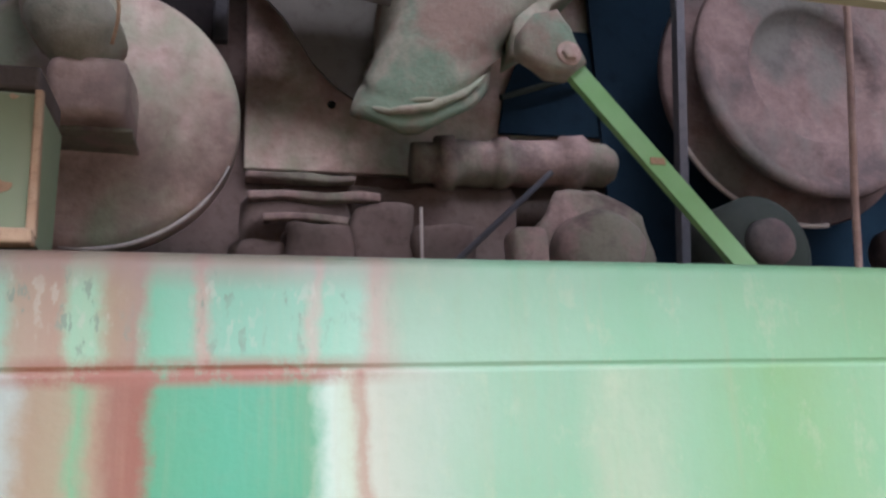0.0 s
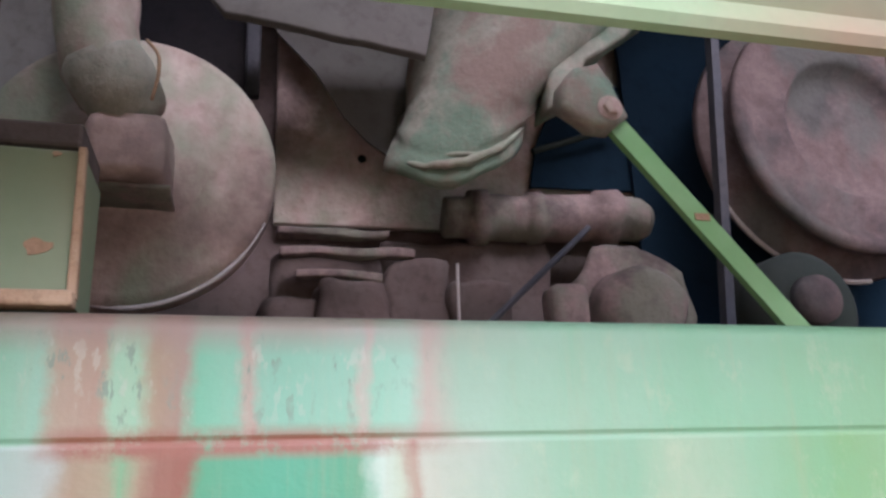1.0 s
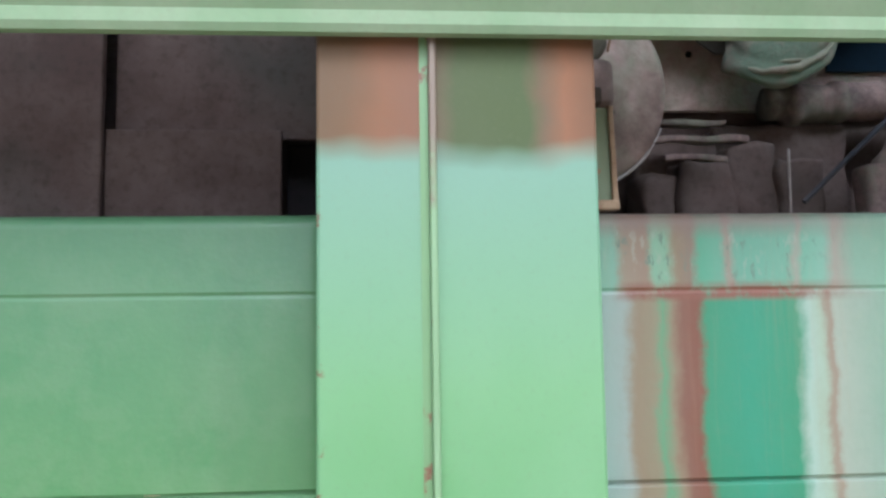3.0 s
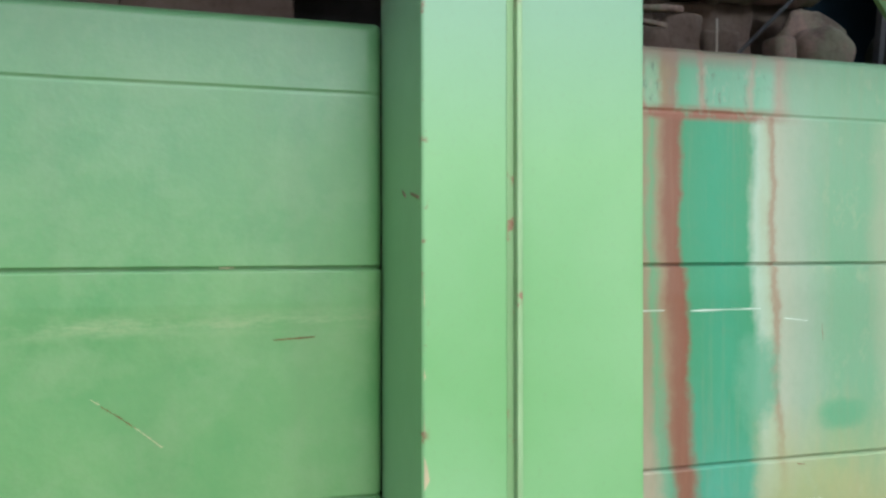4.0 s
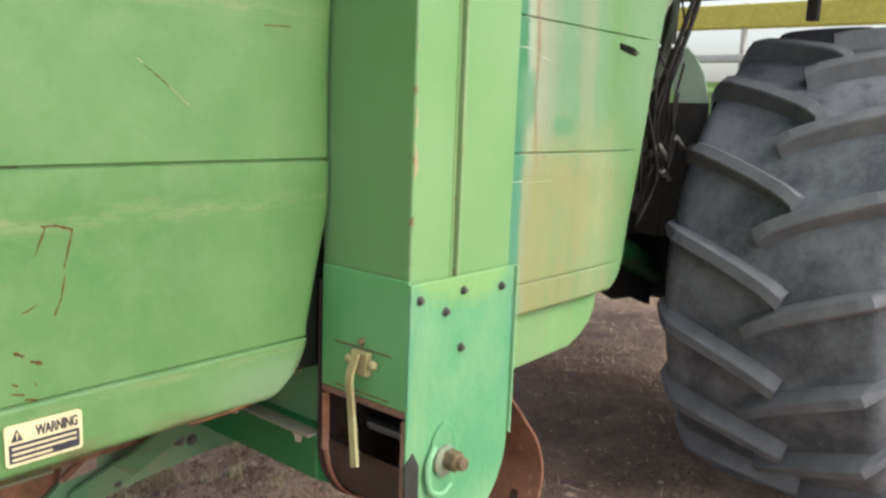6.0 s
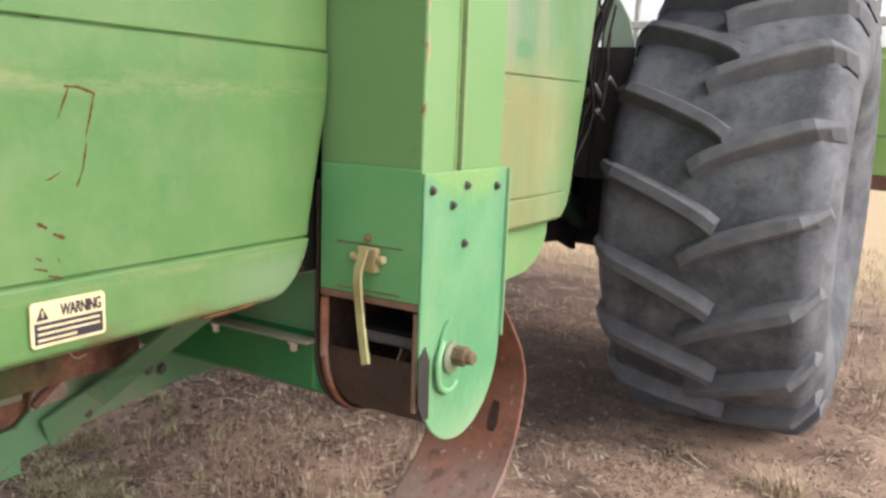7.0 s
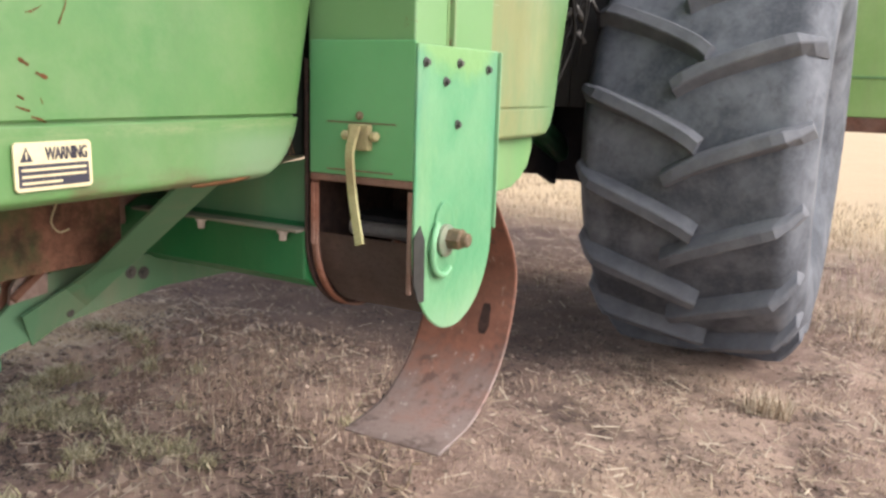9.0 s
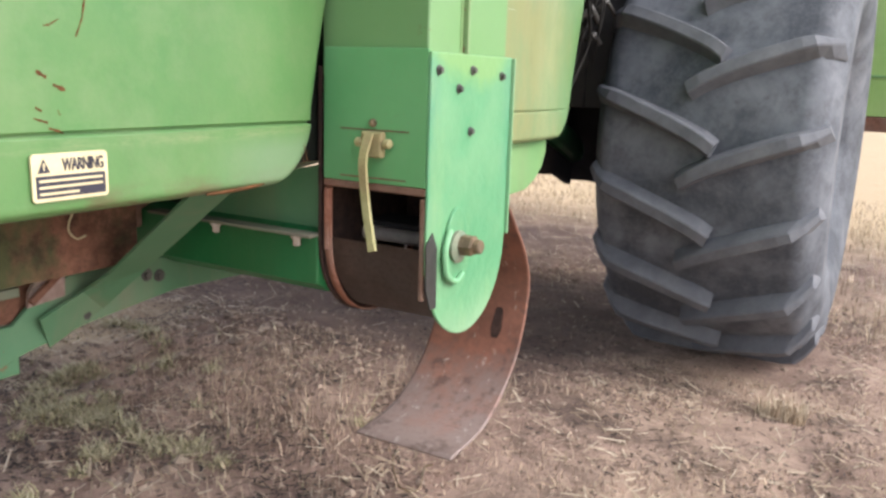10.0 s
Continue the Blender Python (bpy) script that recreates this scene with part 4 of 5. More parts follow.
profile = [(0.44, -0.30), (0.47, -0.36), (0.56, -0.405), (0.66, -0.424), (0.74, -0.424)]
profile += [(crown(s), s * HALF) for s in np.linspace(-1, 1, 25)]
profile += [(0.74, 0.424), (0.66, 0.424), (0.56, 0.405), (0.47, 0.36), (0.44, 0.30)]
bm = lathe(profile, (TX, TY, TZ), "y", 96)
for v in bm.verts:
    if v.co.z < -0.056:
        v.co.z = -0.056
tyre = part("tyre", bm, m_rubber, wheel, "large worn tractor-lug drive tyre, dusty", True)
bm = lathe([(0.10, -0.10), (0.30, -0.10), (0.40, -0.29), (0.46, -0.30), (0.46, 0.30), (0.40, 0.29), (0.30, -0.06), (0.10, -0.06)], (TX, TY, TZ), "y", 40)
part("rim", bm, m_yellow, wheel, "yellow steel wheel rim")


def lug_mesh(side):
    bm = bmesh.new()
    rings = []
    n = 12
    for k in range(n + 1):
        t = k / n
        s = -side * 0.13 + side * (1.10 * t)
        phi = 0.215 * (t ** 0.8) + (0.02 * max(0, t - 0.9) / 0.1)
        slope = Vector((1.13 * HALF, 0.215 * TR)).normalized()
        base = crown(max(-1, min(1, s))) - 0.012
        top = TR - 0.014 * s * s - (0.10 * (max(0, t - 0.80) / 0.20) ** 1.5)
        if k == 0:
            top -= 0.006
        wb, wt = 0.062, 0.034
        if t > 0.8:
            wb, wt = wb - 0.006 * (t - 0.8) / 0.2, wt - 0.018 * (t - 0.8) / 0.2
        ring = []
        for r, w in ((base, -wb), (top - 0.006, -wt - 0.004), (top, -wt + 0.004), (top, wt - 0.004), (top - 0.006, wt + 0.004), (base, wb)):
            a = phi + w * 0.62 * slope.x / r
            yy = TY + s * HALF - side * w * 0.62 * slope.y
            ring.append(bm.verts.new((TX - r * math.cos(a), yy, TZ + r * math.sin(a))))
        rings.append(ring)
    for a, b in zip(rings, rings[1:]):
        for j in range(5):
            bm.faces.new((a[j], a[j + 1], b[j + 1], b[j]))
    bm.faces.new(rings[0])
    bm.faces.new(rings[-1][::-1])
    bmesh.ops.recalc_face_normals(bm, faces=bm.faces[:])
    me = bpy.data.meshes.new("lug")
    bm.to_mesh(me)
    bm.free()
    me.materials.append(m_lug)
    return me


LUGS = 18
for side, start in ((1, -0.345), (-1, -0.126)):
    me = lug_mesh(side)
    for i in range(LUGS):
        a = start + i * 2 * math.pi / LUGS
        m = Matrix.Translation((TX, TY, TZ)) @ Matrix.Rotation(a, 4, "Y") @ Matrix.Translation((-TX, -TY, -TZ))
        part("lug", me, m_lug, wheel, matrix=m)

# axle, final drive and the dark underside
part("final_drive", crumple(lathe([(0.08, 0.13), (0.19, 0.14), (0.27, 0.19), (0.30, 0.28), (0.30, 0.46), (0.24, 0.55)], (1.98, 0, 0.93), "y", 28), 0.02, 9, 0.09), m_void, combine, "dark greasy final drive housing", True)
part("front_axle", box(1.85, 2.2, 0.5, 2.4, 0.78, 1.08, 0.03), m_void, combine, "dark axle beam")

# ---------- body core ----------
# Unseen far side kept narrow so more daylight reaches the ground.
part("body_shell", box(-3.2, 1.42, 0.66, 1.40, 0.98, 3.04), m_void, combine, "grimy inner body wall, darkened for shade")
part("cleaning_shoe", box(-3.0, 0.2, 0.78, 1.30, 0.70, 1.0), m_dust_dark, combine, "dusty cleaning shoe housing")

# upper bodywork over the open bay
# Above the lip the unseen sheet leans out to shade the panels below.
prof = [(-0.236, 2.235), (-0.244, 2.237), (-0.249, 2.245), (-0.249, 2.260), (-0.262, 2.280), (-0.52, 3.05), (-0.495, 3.05), (-0.238, 2.270)]
upper = part("upper_panel", prism(prof, "x", -3.2, 1.22), m_beam, combine, "pale green upper body panel with a folded lower lip")
# Unseen roof; its front edge sets how much skylight enters the bay.
part("unseen_roof_sheet", box(-3.2, 1.45, -0.08, 1.42, 3.052, 3.07), m_beam, combine)

for x in (-3.18, -2.1, -1.05, 0.35, 1.19):
    part("roof_tie", box(x, x + 0.03, -0.50, 0.60, 3.02, 3.045, 0.003), m_beam, combine)

# ---------- header ----------
header = new("header")
header.location = (4.15, 1.1, 0)
tagged(header, "long raised green header with brown toe beam and yellow rail", "header")
part("back_sheet", prism([(4.0, 0.95), (4.0, 1.66), (4.03, 1.69), (4.03, 1.73), (4.3, 1.73), (4.3, 0.95)], "y", -2.8, 5.0), m_hdr, header, "long green back sheet")
part("toe_beam", box(4.0, 4.25, -2.8, 5.0, 0.855, 0.948, 0.01), m_rust, header, "brown lower beam")
part("seam_strip", box(3.992, 4.002, -2.8, 5.0, 1.185, 1.20, 0.002), m_green, header)
for y in np.arange(-2.4, 4.9, 0.6):
    bolt("sheet_bolt", (4.0, y, 1.03), "-x", 0.012, 0.012, header)
part("top_rail", box(4.02, 4.10, -2.8, 5.0, 2.085, 2.245, 0.01), m_yellow, header, "straw yellow upper rail")
part("middle_rail", box(4.02, 4.08, -2.8, 5.0, 1.86, 1.915, 0.01), m_grey, header)
for y in (-2.0, -0.6, 0.92, 2.4, 3.8):
    part("rail_post", box(4.03, 4.07, y - 0.015, y + 0.015, 1.70, 2.25), m_grey, header)
part("feeder_house", box(2.3, 4.05, 0.75, 1.9, 0.9, 1.5, 0.03), m_plat, combine, "dark feeder house")

# ---------- open bay above the panels ----------
part("bay_wall", box(-3.2, 1.40, 0.60, 0.64, 1.2, 3.04), m_dust_dark, combine, "dust-caked brown wall behind the drives")
part("bay_floor", box(-3.2, 1.30, 0.06, 0.60, 2.02, 2.05), m_dust_dark, combine)
# round drive cover; a bright strip stands for its rim highlight
CX, CZ, CR = -0.100, 2.335, 0.184
bm = lathe([(0.02, 0.262), (0.098, 0.265), (0.103, 0.273), (0.168, 0.277), (0.180, 0.283), (CR, 0.297), (CR, 0.325), (0.17, 0.335), (0.02, 0.335)], (CX, 0, CZ), "y", 64)
cover = part("drive_cover", bm, m_dust, combine, "round dust-caked drive cover", True)
part("rim_highlight", tube([(CX + 0.1845 * math.cos(t), 0.287, CZ + 0.1845 * math.sin(t)) for t in np.linspace(radians(-98), radians(-22), 24)], [0.0012] * 3 + [0.003] * 16 + [0.0015] * 5, 8), m_steel, cover, "bright strip for the highlight on the rim", True)
# duct coming down on to the cover
bm = tube([(-0.152, 0.20, 2.80), (-0.147, 0.20, 2.65), (-0.142, 0.20, 2.54), (-0.134, 0.20, 2.47), (-0.120, 0.20, 2.42), (-0.106, 0.198, 2.392)], [0.047, 0.047, 0.047, 0.048, 0.049, 0.047], 20)
crumple(bm, 0.007, 14)
duct = part("down_pipe", bm, m_dust, combine, "dusty pinkish down pipe", True)
bm = tube([(-0.124, 0.199, 2.425), (-0.110, 0.197, 2.402), (-0.092, 0.192, 2.378), (-0.074, 0.186, 2.362)], [0.0475, 0.0495, 0.046, 0.034], 20)
part("pipe_sleeve", crumple(bm, 0.008, 30), m_can, duct, "green-stained torn pipe sleeve", True)
part("sleeve_seam", tube(arc([(-0.070, 0.150, 2.432), (-0.056, 0.148, 2.412), (-0.055, 0.150, 2.385), (-0.060, 0.155, 2.358)], 4), 0.0022, 6), m_edge, duct, "", True)
gear_block = part("gear_block", crumple(box(-0.131, -0.041, 0.17, 0.28, 2.274, 2.352, 0.014), 0.007), m_dust, combine, "dusty gear block", True)
part("block_ledge", crumple(box(-0.150, -0.036, 0.195, 0.275, 2.268, 2.273, 0.002), 0.003), m_dust_mid, gear_block, "", True)
# sheet box beside the elevator
box_part = part("sheet_box", prism([(-0.30, 2.10), (-0.098, 2.090), (-0.0985, 2.230), (-0.30, 2.235)], "y", 0.025, 0.13, 0.003), m_box, combine, "olive green sheet box with rusty edges")
part("box_edge", prism([(-0.0985, 2.090), (-0.090, 2.088), (-0.0945, 2.231), (-0.1015, 2.231)], "y", 0.018, 0.03, 0.002), m_edge, box_part, "rusty orange folded edge")
part("box_lip", box(-0.30, -0.091, 0.010, 0.03, 2.080, 2.094, 0.003), m_edge, box_part)
part("box_cap", box(-0.30, -0.103, 0.04, 0.14, 2.240, 2.266, 0.004), m_dust_dark, box_part)
for x, z, r in ((-0.126, 2.136, 0.012), (-0.120, 2.225, 0.004), (-0.160, 2.118, 0.006)):
    part("bare_patch", prism([(x + r * (1 + 0.3 * math.sin(5 * a)) * math.cos(a), z + 0.6 * r * (1 + 0.3 * math.cos(3 * a)) * math.sin(a)) for a in np.linspace(0, 2 * math.pi, 13)[:-1]], "y", 0.0238, 0.026), m_edge, box_part)
part("backing_sheet", box(-0.42, -0.19, 0.36, 0.37, 2.24, 3.0), m_palegrey, combine, "grey brown backing sheet")
# Near-black sheet added for the shade between cover and strip.
part("recess_shade", box(-0.19, 0.036, 0.52, 0.53, 2.42, 3.0), m_void, combine)
# side strip and sloping hopper sheets
part("upright_strip", box(0.036, 0.060, 0.49, 0.51, 2.565, 2.98, 0.003), m_strip, combine, "grey upright steel strip")
part("hopper_sheet", box(0.09, 0.76, 0.565, 0.58, 2.372, 3.0, 0.003), m_dust, combine, "dusty sloping hopper sheet")
part("chute_sheet", prism([(0.075, 2.72), (0.088, 2.69), (0.124, 2.652), (0.152, 2.62), (0.20, 2.539), (0.236, 2.50), (0.268, 2.478), (0.42, 2.47), (0.42, 2.96), (0.075, 2.96)], "y", 0.500, 0.506), m_greysheet, combine, "grey dusty chute sheet")
part("hopper_rivet", lathe([(0.005, 0.557), (0.008, 0.563)], (0.237, 0, 2.497), "y", 10), m_slot, combine)
part("cross_rail", crumple(prism([(-0.014, 2.640), (0.006, 2.615), (0.122, 2.600), (0.305, 2.574), (0.330, 2.700), (-0.014, 2.700)], "y", 0.345, 0.365, 0.004), 0.004), m_greysheet, combine, "grey dusty cross rail", True)


def loft(rings, seg=36, rough=0.0, back=0.0):
    """A closed skin over rings of (centre, radius, tilt in degrees about y)."""
    bm = bmesh.new()
    made = []
    for c, r, a, *dip in rings:
        lean = radians(dip[0] if dip else back)
        u, v = Vector((math.cos(radians(a)), 0, math.sin(radians(a)))), Vector((0, 0.95 * math.cos(lean), math.sin(lean)))
        ring = []
        for i in range(seg):
            t = 2 * math.pi * i / seg
            p = Vector(c) + (u * math.cos(t) + v * math.sin(t)) * r
            p += Vector((noise.noise(p * 16), noise.noise(p * 16 + Vector((4, 4, 4))), noise.noise(p * 16 + Vector((9, 2, 5))))) * rough
            ring.append(bm.verts.new(p))
        made.append(ring)
    for a, b in zip(made, made[1:]):
        for i in range(seg):
            bm.faces.new((a[i], a[(i + 1) % seg], b[(i + 1) % seg], b[i]))
    bm.faces.new(made[0][::-1])
    bm.faces.new(made[-1])
    return bm


# crumpled canister of the gearbox: folded bottom, pale torn lip and a widening body
def canister(x, y, z):
    return (0.370 + 1.12 * (x - 0.368), 0.425 + 1.12 * (y - 0.21), 2.468 + 1.12 * (z - 2.415))


rings = [((0.365, 0.222, 2.407), 0.05, 20, 46), ((0.365, 0.22, 2.405), 0.104, 20, 46), ((0.366, 0.217, 2.409), 0.112, 20, 46), ((0.368, 0.212, 2.421), 0.115, 20, 46),
         ((0.370, 0.209, 2.433), 0.115, 20, 46), ((0.374, 0.207, 2.441), 0.108, 20, 45), ((0.380, 0.208, 2.453), 0.112, 20, 43), ((0.386, 0.21, 2.465), 0.120, 20, 42), ((0.391, 0.212, 2.475), 0.114, 20, 40),
         ((0.404, 0.216, 2.498), 0.122, 18, 36), ((0.418, 0.222, 2.52), 0.132, 15, 32), ((0.44, 0.23, 2.55), 0.144, 12, 28), ((0.50, 0.25, 2.64), 0.185, 4, 20), ((0.58, 0.27, 2.9), 0.26, 0, 15)]
gear = part("gearbox", loft([(canister(*c), r * 1.09, a, d) for c, r, a, d in rings], 32, 0.011), m_can, combine, "grey green dust-covered gearbox canister", True)
lip = []
for k in range(15):
    a = radians(205 + 118 * k / 14)
    u, v = Vector((math.cos(radians(22)), 0, math.sin(radians(22)))), Vector((0, 0.95 * math.cos(radians(46)), math.sin(radians(46))))
    q = Vector(canister(0.371, 0.208, 2.438)) + (u * math.cos(a) + v * math.sin(a)) * 0.125
    lip.append(q + Vector((0, 0, 0.008 * noise.noise(q * 40))))
part("folded_lip", tube(lip, [0.002 + 0.0085 * math.sin(math.pi * min(1, k / 14)) * (0.7 + 0.5 * noise.noise(Vector((k * 1.7, 0, 0)))) for k in range(15)], 8), m_dust, gear, "pale dusty folded lip", True)
part("torn_fold", tube([p + Vector((0.02, 0.004, 0.016 + 0.004 * math.sin(i))) for i, p in enumerate(lip[3:12])], [0.001, 0.003, 0.005, 0.004, 0.006, 0.004, 0.005, 0.003, 0.001], 8), m_dust, gear, "", True)
part("mount_plate", crumple(prism([(0.49, 2.49), (0.535, 2.515), (0.565, 2.585), (0.62, 2.625), (0.71, 2.705), (0.76, 2.90), (0.56, 2.90), (0.50, 2.60)], "y", 0.33, 0.40, 0.008), 0.006), m_can, combine, "dusty mounting bracket", True)
# horizontal drum and castings below it
spine = [(0.36, 2.366), (0.40, 2.367), (0.402, 2.367), (0.43, 2.368), (0.432, 2.368), (0.50, 2.370), (0.502, 2.370), (0.525, 2.371), (0.527, 2.371), (0.62, 2.375), (0.622, 2.375), (0.655, 2.376), (0.657, 2.376), (0.70, 2.377), (0.715, 2.377)]
bm = tube([(x, 0.49 - 0.03 * (x - 0.33), z) for x, z in spine], [0.034, 0.034, 0.046, 0.046, 0.038, 0.038, 0.044, 0.044, 0.039, 0.039, 0.048, 0.048, 0.038, 0.038, 0.028], 28)
part("cross_drum", crumple(bm, 0.005, 22), m_dust_mid, combine, "brown caked cross shaft housing", True)
part("side_guard", crumple(prism([(0.525, 2.06), (0.525, 2.235), (0.57, 2.285), (0.64, 2.297), (0.71, 2.255), (0.728, 2.18), (0.722, 2.06)], "y", 0.38, 0.41, 0.01), 0.012), m_dust_mid, combine, "brown dusty shaft guard", True)
for x0, x1, y0, z1 in ((0.075, 0.150, 0.42, 2.205), (0.150, 0.255, 0.40, 2.235), (0.252, 0.345, 0.42, 2.268), (0.340, 0.44, 0.41, 2.235), (0.09, 0.265, 0.48, 2.300), (0.26, 0.54, 0.50, 2.335)):
    bm = crumple(box(x0, x1, y0, y0 + 0.10, 2.05, z1, 0.012), 0.016, 13)
    part("lower_casting", crumple(bm, 0.006, 45), m_dust_dark, combine, "", True)
for x0, x1, y, z in ((0.095, 0.262, 0.445, 2.312), (0.10, 0.30, 0.42, 2.272), (0.12, 0.24, 0.40, 2.232)):
    part("lower_rail", crumple(box(x0, x1, y, y + 0.025, z, z + 0.013, 0.003), 0.009, 16), m_dust_mid, combine, "", True)
bm = lathe([(0.02, 0.30), (0.05, 0.305), (0.066, 0.325), (0.068, 0.39)], (0.612, 0, 2.175), "y", 30)
part("round_housing", crumple(bm, 0.008), m_dust_mid, combine, "round dusty bearing housing", True)
part("bearing_block", crumple(box(0.47, 0.525, 0.32, 0.38, 2.05, 2.212, 0.012), 0.004), m_dust_mid, combine, "", True)
# blue-black sheets standing for the shade in the open gaps
part("gap_shade", prism([(0.538, 2.458), (0.553, 2.536), (0.580, 2.597), (0.65, 2.68), (0.80, 2.68), (0.80, 2.462)], "y", 0.552, 0.560), m_blue, combine)
part("gap_shade", box(0.735, 1.42, 0.540, 0.550, 2.05, 3.03), m_blue, combine)
part("bay_end_wall", box(1.42, 1.45, 0.0, 0.60, 2.05, 3.03), m_dust_dark, combine)
part("gap_stay", tube([(0.535, 0.52, 2.512), (0.70, 0.52, 2.572)], 0.006, 8), m_hub, combine)
# green stay rod with its clevis
rod = part("stay_bar", tube([(0.505, 0.20, 2.428), (0.808, 0.20, 2.057)], 0, flat=(0.012, 0.029)), m_rodp, combine, "bright green flat stay bar")
part("clevis", crumple(prism([(0.451, 2.446), (0.470, 2.471), (0.508, 2.484), (0.526, 2.455), (0.544, 2.402), (0.520, 2.384), (0.490, 2.384), (0.446, 2.414)], "y", 0.180, 0.218, 0.008), 0.004, 40), m_can, rod, "worn dusty clevis", True)
bolt("clevis_bolt", (0.516, 0.180, 2.412), "-y", 0.012, 0.010, rod, m_dust)
part("rust_chip", box(0.628, 0.650, 0.1925, 0.195, 2.262, 2.272), m_edge, rod)

# thin rods and pins
part("thin_rod", tube([(0.557, 0.37, 2.314), (0.372, 0.37, 2.145)], 0.0048, 8), m_strip, combine, "grey thin linkage rod")
part("cotter_pin", tube([(0.344, 0.365, 2.246), (0.342, 0.365, 2.12)], 0.0024, 6), m_steel, combine)
part("upright_bar", tube([(0.712, 0.30, 2.04), (0.765, 0.30, 2.52), (0.80, 0.30, 2.85)], 0, flat=(0.018, 0.014)), m_strip, combine, "blue grey upright bar")
# large belt pulley
PX, PZ = 1.030, 2.496
bm = lathe([(0.05, 0.345), (0.106, 0.345), (0.122, 0.325), (0.132, 0.312), (0.182, 0.328), (0.204, 0.314), (0.222, 0.314), (0.225, 0.328), (0.192, 0.345), (0.192, 0.368), (0.246, 0.384), (0.250, 0.398), (0.05, 0.405)], (PX, 0, PZ), "y", 72)
pulley = part("belt_pulley", bm, m_pulley, combine, "large dusty brown belt pulley", True)
part("pulley_rim", tube([(PX + 0.250 * math.cos(a), 0.388, PZ + 0.250 * math.sin(a)) for a in np.linspace(radians(205), radians(278), 26)], 0.0045, 8), m_steel, pulley, "bright worn pulley rim", True)
bm = lathe([(0.03, 0.285), (0.068, 0.29), (0.088, 0.31), (0.093, 0.39)], (0.868, 0, 2.178), "y", 30)
hub = part("idler_hub", bm, m_hub, combine, "dark green idler hub", True)
part("hub_cap", lathe([(0.02, 0.262), (0.036, 0.268), (0.039, 0.29)], (0.862, 0, 2.181), "y", 20), m_pulley, hub, "", True)
part("guide_roller", lathe([(0.02, 0.30), (0.045, 0.305), (0.050, 0.32), (0.050, 0.40)], (1.195, 0, 2.195), "y", 24), m_pulley, combine, "small dusty guide roller", True)
part("hanging_cord", tube(arc([(0.946, 0.12, 2.64), (0.925, 0.12, 2.46), (0.902, 0.12, 2.32), (0.880, 0.12, 2.19), (0.860, 0.12, 2.05)], 5), 0.0048, 8), m_cord, combine, "pale brown hanging cord", True)
# plain brown sheets behind the rear panel top
part("inner_sheet", box(-0.892, -0.597, 0.29, 0.31, 2.0, 2.262, 0.003), m_dust_dark, combine, "dull brown inner sheet")
part("inner_sheet", box(-3.0, -0.892, 0.27, 0.29, 2.0, 2.95, 0.003), m_dust_dark, combine)
part("inner_sheet", box(-0.892, -0.50, 0.34, 0.36, 2.255, 2.95, 0.003), m_dust_dark, combine)
# Near-black sheet for the shade in the gap next to the elevator.
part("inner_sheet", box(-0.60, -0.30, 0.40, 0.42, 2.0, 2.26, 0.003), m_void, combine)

# ---------- under the rear panel ----------
part("auger_trough", prism([(-0.50, 0.684), (-0.50, 0.783), (-0.46, 0.80), (-0.36, 0.80), (-0.33, 0.72), (-0.38, 0.66), (-0.46, 0.66)], "y", 0.031, 0.62, 0.004), m_deep, combine, "deep green auger trough")
part("trough_flange", box(-0.525, -0.46, 0.031, 0.50, 0.783, 0.789, 0.001), m_dull, combine)
for y in (0.075, 0.30):
    bolt("trough_bolt", (-0.512, y, 0.783), "-z", 0.008, 0.022, combine, m_steel)
part("sloped_sheet", prism([(0.031, 0.93), (0.031, 0.79), (0.42, 0.79), (0.40, 0.83), (0.16, 0.90)], "x", -0.470, -0.462, 0.001), m_side, combine, "sloped green side sheet")
part("sheet_rail", tube([(-0.475, 0.035, 0.945), (-0.50, 0.40, 0.828)], 0, flat=(0.012, 0.02)), m_dull, combine)
part("shoe_plate", prism([(-0.95, 0.50), (-0.842, 0.535), (-0.70, 0.562), (-0.45, 0.588), (-0.10, 0.575), (-0.25, 0.640), (-0.45, 0.668), (-0.58, 0.690), (-0.70, 0.692), (-0.80, 0.650), (-0.86, 0.60), (-0.95, 0.60)], "y", 0.50, 0.515, 0.003), m_shoe, combine, "green lower shoe plate with bolts")
part("diagonal_strut", tube([(-0.733, 0.05, 0.918), (-0.665, 0.40, 0.690), (-0.690, 0.485, 0.618), (-0.80, 0.493, 0.570)], 0, flat=(0.085, 0.006)), m_shoe, combine, "green diagonal sheet strut")
for x, z in ((-0.70, 0.585), (-0.535, 0.640), (-0.50, 0.632), (-0.36, 0.648)):
    bolt("plate_bolt", (x, 0.50, z), "-y", 0.010, 0.010, combine, m_fit)
# rusty frame behind the strut
part("frame_rail", box(-3.0, -0.45, 0.55, 0.70, 0.74, 0.90, 0.008), m_rust, combine, "red brown rusty frame rail")
part("frame_post", box(-0.80, -0.70, 0.52, 0.56, 0.60, 0.92, 0.006), m_rust, combine, "rusty frame post")
part("hanger", prism([(-0.835, 0.632), (-0.752, 0.640), (-0.748, 0.70), (-0.765, 0.735), (-0.79, 0.72), (-0.83, 0.665)], "y", 0.486, 0.496, 0.002), m_dust_mid, combine, "dusty hanger plate")
bolt("hanger_bolt", (-0.765, 0.48, 0.715), "-y", 0.014, 0.014, combine, m_dust)
part("hanger_arm", tube([(-0.76, 0.475, 0.70), (-0.835, 0.475, 0.645)], 0.008, 8), m_rust, combine)
part("shoe_ledge", box(-1.3, -0.84, 0.50, 0.54, 0.655, 0.675, 0.003), m_dull, combine)
